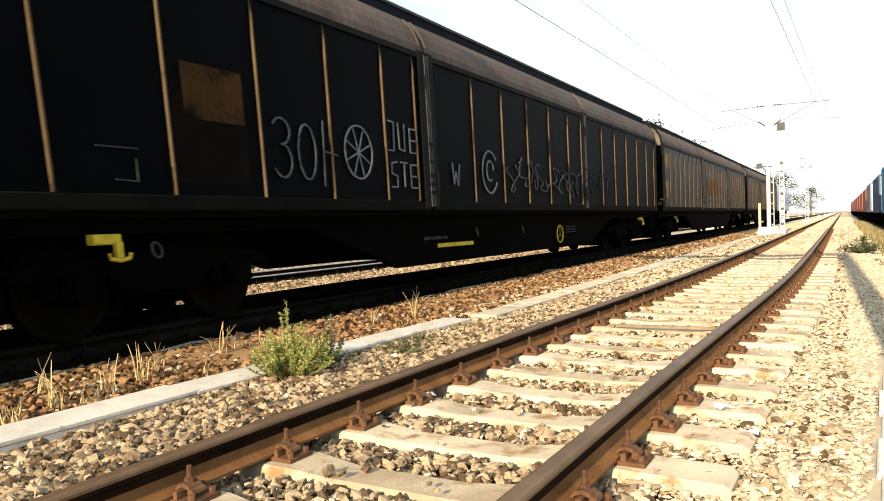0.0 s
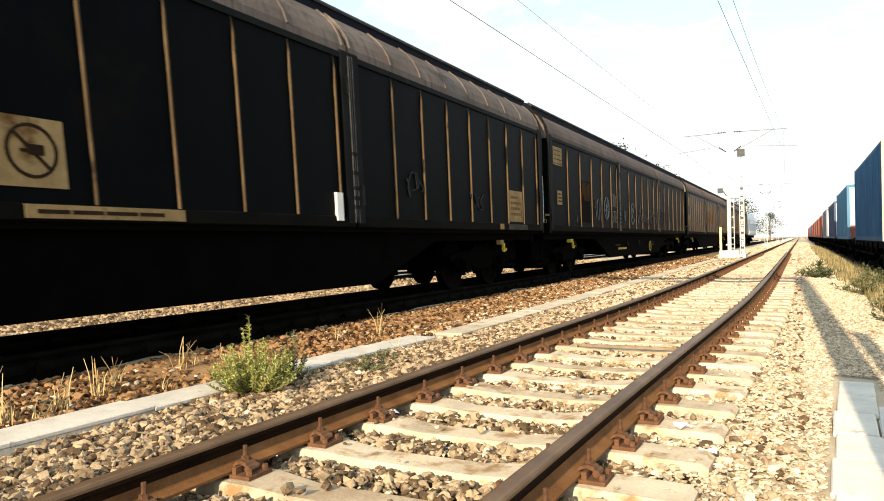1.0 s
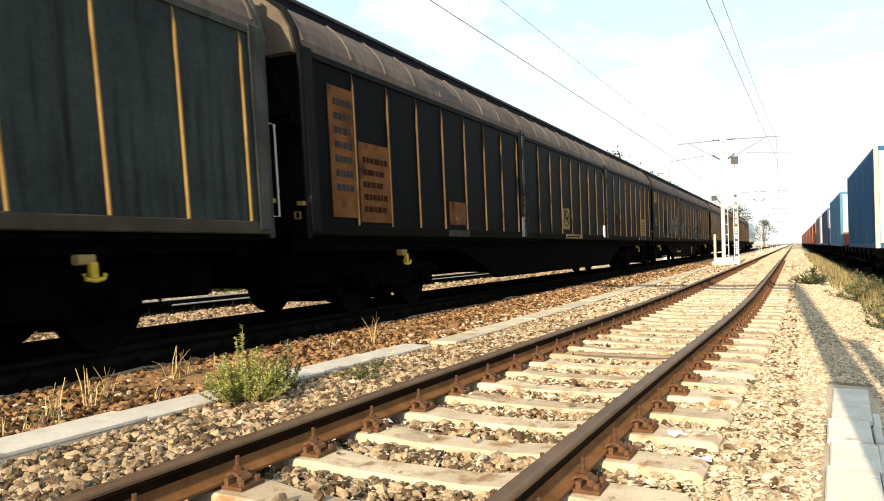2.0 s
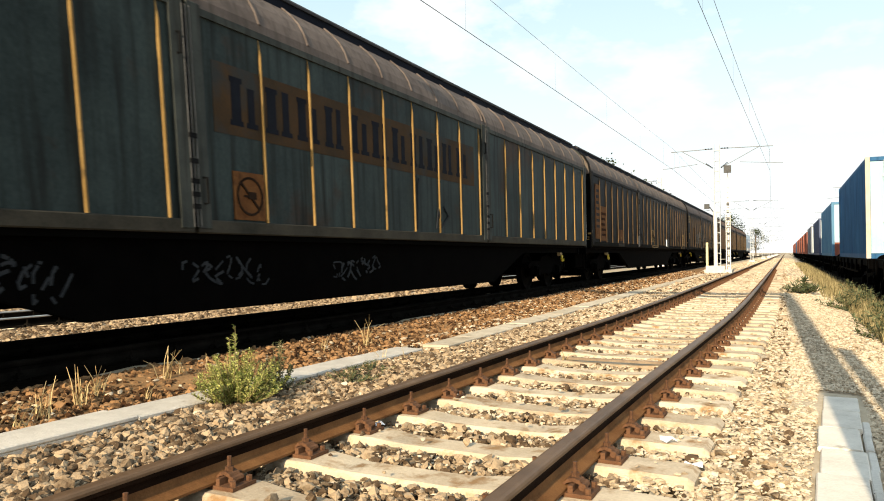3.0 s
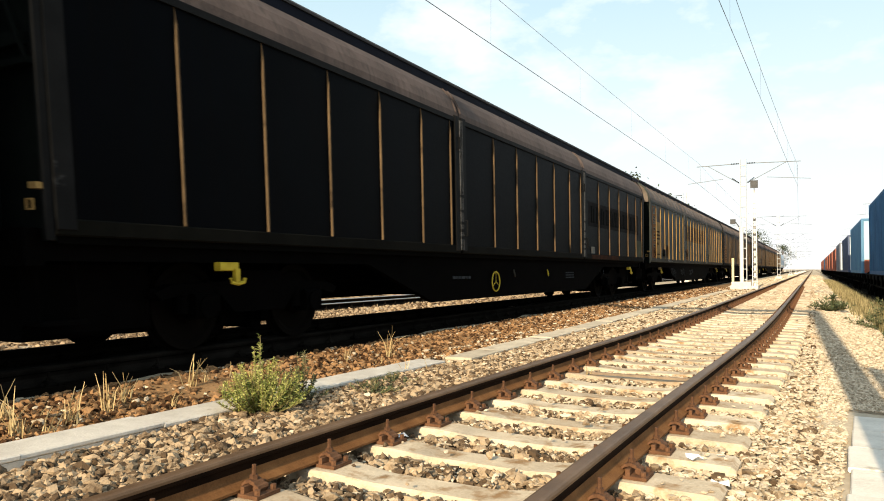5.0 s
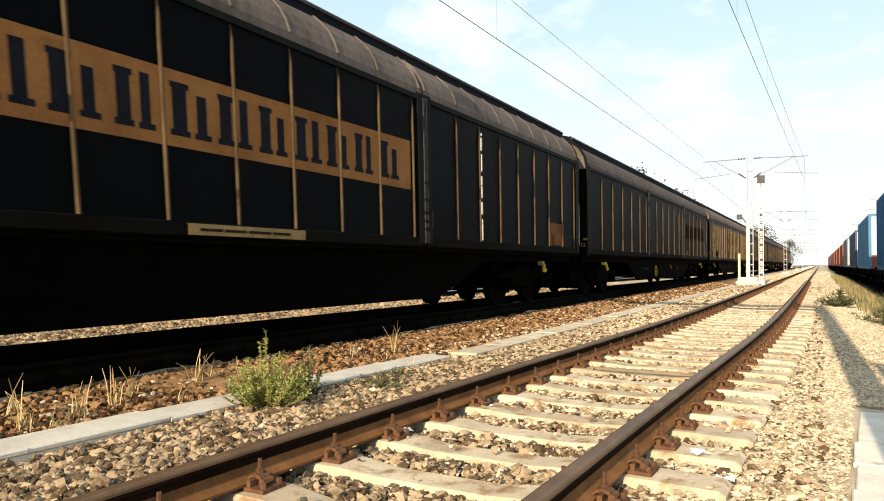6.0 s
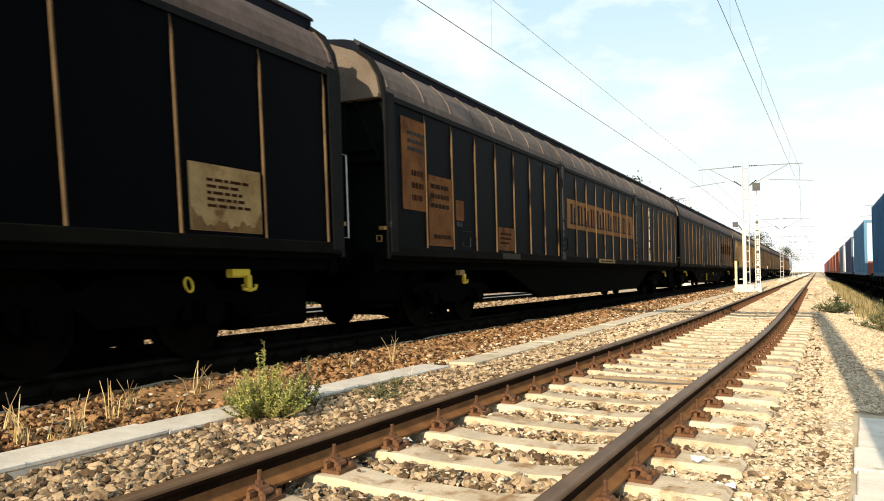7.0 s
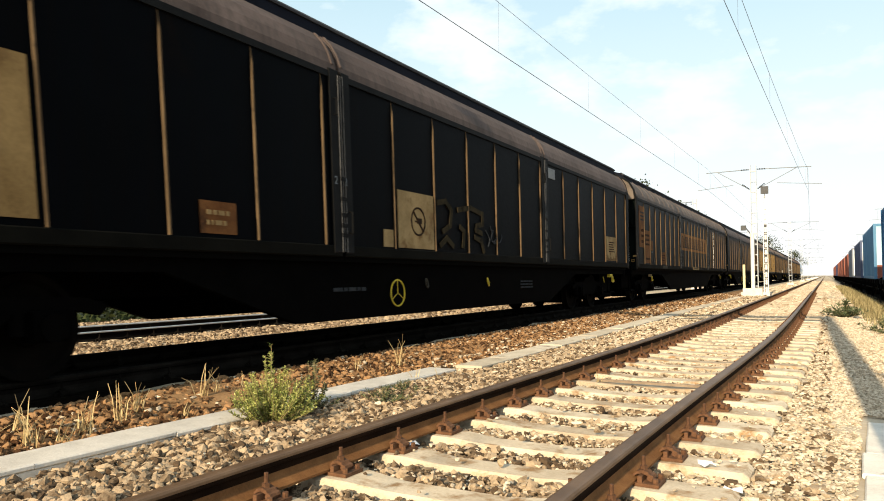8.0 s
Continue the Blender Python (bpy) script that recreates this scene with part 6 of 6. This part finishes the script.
def weed(name, x, y, z, height, spread_r, stems, leaves, leaf_len, m, label, seed, spike=0.5):
    rng = random.Random(seed)
    t = thing(name, label, "weed", pose(x, y, z))
    st, lv = Build(), Build()
    for k in range(stems):
        a = rng.uniform(0, 2 * math.pi)
        r = spread_r * math.sqrt(rng.uniform(0.02, 1))
        h = height * (1 - 0.5 * (r / spread_r) ** 1.5) * rng.uniform(0.5, 1.1)
        r *= rng.uniform(0.7, 1.2)
        if k == 0:
            r, h = 0.02, height * (1 + spike)
        elif k < 5:
            r, h = rng.uniform(0.08, 0.3) * spread_r, height * (1 + spike * rng.uniform(0.35, 0.8))
        p0 = Vector((r * 0.25 * math.cos(a), r * 0.25 * math.sin(a), 0))
        p1 = Vector((r * 0.75 * math.cos(a), r * 0.75 * math.sin(a), h * 0.55))
        p2 = Vector((r * math.cos(a), r * math.sin(a), h))
        st.tube([p0, p1, p2], 0.005, 4, r1=0.002, cap=False)
        for q in range(leaves):
            f = rng.uniform(0.12, 1.0)
            p = p0.lerp(p1, f * 2) if f < 0.5 else p1.lerp(p2, f * 2 - 1)
            d = Vector((rng.gauss(0, 1), rng.gauss(0, 1), rng.uniform(-0.1, 1.1))).normalized()
            leaf(lv, p, d, leaf_len * rng.uniform(0.5, 1.2), leaf_len * 0.28, Vector((rng.gauss(0, 0.4), rng.gauss(0, 0.4), 1)).normalized())
    tagged(part("stalk", st, TWIG, t), kind="stuff")
    tagged(part("foliage", lv, m, t), kind="stuff")
    return t


weed("weed_bush", -3.86, 4.37, -0.06, 0.44, 0.38, 170, 90, 0.032, LEAF, "bushy yellow-green weed growing beside the cable trough", 11, spike=0.38)
weed("weed_bush", -3.92, 4.95, -0.06, 0.36, 0.24, 36, 34, 0.042, LEAF_DULL, "grey-green upright weed beside the cable trough", 21, spike=0.2)
weed("low_weed", -3.58, 5.55, -0.06, 0.13, 0.30, 40, 26, 0.035, LEAF_DULL, "low dull green creeping weed on ballast", 12, spike=0.0)
weed("low_weed", -3.72, 6.15, -0.06, 0.10, 0.22, 26, 20, 0.035, LEAF_DULL, "low dull green creeping weed on ballast", 13, spike=0.0)
weed("verge_weed", 0.42, 22.5, -0.1, 0.42, 0.55, 40, 26, 0.13, LEAF_DULL, "dark green leafy weed at the gravel's edge", 14, spike=0.1)
weed("verge_weed", 1.25, 17.5, -0.2, 0.42, 0.7, 40, 26, 0.09, LEAF_DULL, "green leafy weed at the gravel's edge", 15, spike=0.1)
weed("verge_weed", 1.3, 12.0, -0.25, 0.5, 0.5, 40, 26, 0.09, LEAF_DULL, "green leafy weed at the gravel's edge", 16, spike=0.1)


for x, y, s in ((1.55, 14.2, 51), (1.75, 16.5, 52), (1.7, 19.5, 53), (1.45, 20.5, 54), (1.9, 23.0, 55), (1.8, 27.0, 56)):
    weed("verge_weed", x, y, ground_z(x), 0.5, 0.6, 30, 26, 0.10, LEAF_DULL, "dark green leafy weed along the parked wagons", s, spike=0.2)


def tuft(x, y, z, height, blades, seed, lean=0.33, m=STRAW):
    rng = random.Random(seed)
    b = Build()
    for k in range(max(4, int(blades * 0.8))):
        a = rng.uniform(0, 2 * math.pi)
        h = height * (0.25 + 0.8 * rng.uniform(0, 1) ** 1.5)
        l = h * rng.uniform(0.1, 1.0) * lean * 2
        p0 = Vector((rng.gauss(0, 0.03), rng.gauss(0, 0.03), 0))
        p1 = p0 + Vector((math.cos(a) * l * 0.4, math.sin(a) * l * 0.4, h * 0.6))
        p2 = p0 + Vector((math.cos(a) * l, math.sin(a) * l, h * (1.0 if rng.random() < 0.7 else 0.8)))
        b.tube([p0, p1, p2], 0.0052, 3, r1=0.002, cap=False)
    ob = part("grass_tuft", b, m, at=pose(x, y, z))
    return tagged(ob, "tuft of dry straw-coloured grass in rusty gravel", "grass", group="dry grass tufts", kind="stuff")


rng = random.Random(31)
for x, y, h, n in ((-4.72, 2.95, 0.34, 26), (-4.75, 3.35, 0.32, 20), (-4.62, 3.12, 0.2, 14), (-4.85, 3.75, 0.36, 18), (-4.95, 4.0, 0.26, 12), (-5.0, 4.75, 0.32, 16), (-5.05, 4.95, 0.26, 12), (-4.6, 2.6, 0.3, 18), (-5.05, 5.35, 0.16, 10), (-5.0, 5.6, 0.14, 9), (-4.55, 2.3, 0.26, 16), (-3.95, 6.75, 0.2, 10), (-3.7, 6.9, 0.22, 9), (-4.1, 5.2, 0.18, 12), (-5.1, 3.1, 0.3, 12)):
    tuft(x, y, ground_z(x), h, n, rng.randint(0, 9999))
for i in range(14):
    y = rng.uniform(2.2, 7.5)
    x = rng.uniform(-5.2, -4.6)
    tuft(x, y, ground_z(x), rng.uniform(0.08, 0.2), 7, rng.randint(0, 9999))
tuft(-4.75, 7.75, -0.05, 0.42, 16, 77, lean=0.35)
tuft(-2.07, 7.2, 0.0, 0.18, 6, 78)
tuft(-0.98, 6.9, 0.0, 0.24, 5, 79)


def verge():
    """The strip of rank grass between gravel and parked wagons."""
    rng = np.random.default_rng(9)
    b = Build()
    for k in range(15000):
        y = 11 + 75 * rng.uniform() ** 1.7
        x = rng.uniform(0.85, 2.2) if y > 20 else rng.uniform(1.15, 2.2)
        if rng.uniform() > np.interp(x, [0.85, 1.3, 2.2], [0.15, 0.9, 1.0]):
            continue
        h = rng.uniform(0.12, 0.42) * np.interp(x, [0.8, 1.6], [0.55, 1.0])
        a = rng.uniform(0, 6.28)
        z = ground_z(x)
        w = 0.006 + 0.0004 * y
        dx, dy = math.cos(a) * h * 0.4, math.sin(a) * h * 0.4
        c, s = math.cos(a + 1.57) * w, math.sin(a + 1.57) * w
        b.add([(x - c, y - s, z), (x + c, y + s, z), (x + dx, y + dy, z + h)], [(0, 1, 2)])
    me = bpy.data.meshes.new("verge_grass")
    me.from_pydata(b.v, [], b.f)
    me.materials.append(GRASS)
    tagged(new("verge_grass", me), "yellow-green rank grass along the parked wagons", "grass", kind="stuff")


verge()


def tree(x, y, z, height, crown_r, seed, label="broad tree with an uneven green crown behind the tracks", clumps=26, bare=0.3):
    rng = random.Random(seed)
    t = thing("tree", label, "tree", pose(x, y, z), group="trees beyond the tracks")
    tr, lv = Build(), Build()
    tr.tube([(0, 0, 0), (0.1, 0, height * 0.3), (0.0, 0.1, height * 0.55), (0.1, 0, height * 0.85)], 0.03 * height, 8, r1=0.005 * height)
    for k in range(clumps):
        a, f = rng.uniform(0, 6.28), rng.uniform(bare, 1.0)
        r = crown_r * math.sqrt(rng.uniform(0.05, 1)) * math.sin(math.pi * min(0.95, 0.25 + 0.7 * (f - bare) / (1 - bare)))
        c = Vector((r * math.cos(a), r * math.sin(a), height * f))
        tr.tube([(0.05, 0, height * max(0.25, f - 0.3)), tuple(c * 0.6 + Vector((0, 0, height * f * 0.36))), tuple(c)], 0.008 * height, 5, r1=0.002 * height, cap=False)
        for q in range(70):
            p = c + Vector((rng.gauss(0, 1), rng.gauss(0, 1), rng.gauss(0, 0.6))) * crown_r * 0.19
            d = Vector((rng.gauss(0, 1), rng.gauss(0, 1), rng.gauss(0, 1))).normalized()
            leaf(lv, p, d, rng.uniform(0.2, 0.42), 0.2, Vector((rng.gauss(0, 1), rng.gauss(0, 1), 1)).normalized())
    part("trunk", tr, BARK, t)
    tagged(part("crown", lv, TREE_LEAF, t), kind="stuff")


for x, y, h, r, s in ((-20.0, 90, 13.0, 3.2, 1), (-16.5, 92, 10.6, 2.6, 2), (-15.0, 100, 9.5, 2.4, 3), (-11.0, 170, 9.5, 4.0, 4), (-14.0, 185, 10.0, 4.5, 5), (-9.0, 260, 9, 4.0, 6), (-24, 60, 8, 3, 7)):
    tree(x, y, -0.5, h, r, s)
for i in range(7):
    tree(-27 - 2 * (i % 2), 4 + 7 * i, -0.6, 4.2 + (i % 3), 2.6, 40 + i, "low bushy tree behind the far track", clumps=16, bare=0.08)


def turf():
    """Rough dark grass beyond the far track."""
    b = Build()
    xs, ys = [-60, -40, -28, -22, -19, -18, -17.5, -17], [-30 + 6 * i for i in range(40)]
    for y in ys:
        for x in xs:
            b.v.append((x + (0.35 * noise.noise((y * 0.6, 0, 5)) if x > -17.6 else 0), y, ground_z(x) + 0.03 + 0.05 * noise.noise((x, y * 0.5, 2))))
    for j in range(len(ys) - 1):
        for i in range(len(xs) - 1):
            k = j * len(xs) + i
            b.f.append((k, k + 1, k + 1 + len(xs), k + len(xs)))
    tagged(part("turf", b, DARK_TURF, smooth=True), "rough dark grass beyond the far track", "grass", kind="structure")


turf()


def hedge():
    """Low growth along the far side of the tracks."""
    rng = random.Random(61)
    b = Build()
    for k in range(14000):
        y = rng.uniform(-2, 60)
        x = -19.0 + rng.gauss(0, 0.9)
        z = -0.45 + abs(rng.gauss(0, 0.8))
        d = Vector((rng.gauss(0, 1), rng.gauss(0, 1), rng.gauss(0.3, 1))).normalized()
        leaf(b, Vector((x, y, z)), d, rng.uniform(0.15, 0.34), 0.14, Vector((rng.gauss(0, 1), rng.gauss(0, 1), 1)).normalized())
    tagged(part("far_scrub", b, TREE_LEAF), "low green scrub beyond the far track", "scrub", kind="stuff")


hedge()

# litter and an old board between the rails
b = Build()
b.v = [(q[0] * 0.65, q[1] * 0.65, q[2] * 0.65) for q in ((-0.07, -0.05, 0.0), (0.0, -0.06, 0.03), (0.08, -0.03, 0.005), (-0.06, 0.02, 0.035), (0.01, 0.0, 0.012), (0.07, 0.03, 0.04), (-0.03, 0.06, 0.0), (0.03, 0.07, 0.02))]
b.f = [(0, 1, 4, 3), (1, 2, 5, 4), (3, 4, 6), (4, 5, 7, 6)]
ob = tagged(part("paper_scrap", b, PAPER, at=pose(-0.45, 3.9, -0.02)), "crumpled white paper scrap on gravel", "litter", group="paper scraps")
copy_thing(ob, pose(-2.35, 3.95, 0.0, 0, 0, 70))
copy_thing(ob, pose(-0.62, 4.25, 0.01, 0, 0, 150))
b = Build()
b.box(-0.52, 0.52, -0.02, 0.02, 0.0, 0.025, c=0.005)
tagged(part("old_board", b, STICK, at=pose(-1.58, 7.24, 0.0, 0, -0.5, -4)), "weathered timber strip lying across the sleepers", "board")


# ================= movement =================
def motions():
    # the train surges a little on its couplings
    surge = ((0, 0.0), (0.5, -0.10), (1, 0.0), (1.5, 0.09), (3, -0.04), (3.5, 0.0), (4, 0.0), (4.5, 0.0), (6, 0.0), (7, 0.0), (8, 0.0))
    for w, rear in MOVING:
        walk(w, [(t, pose(TRAIN_X, rear + SPEED * t + d, BODY_Z)) for t, d in surge])
    turn = math.degrees(SPEED / WHEEL_R)
    for ws, a in WHEELS:
        walk(ws, [(k / FPS, pose(0, a, WHEEL_R, -turn * k / FPS)) for k in range(0, 8 * FPS + 1)])


motions()
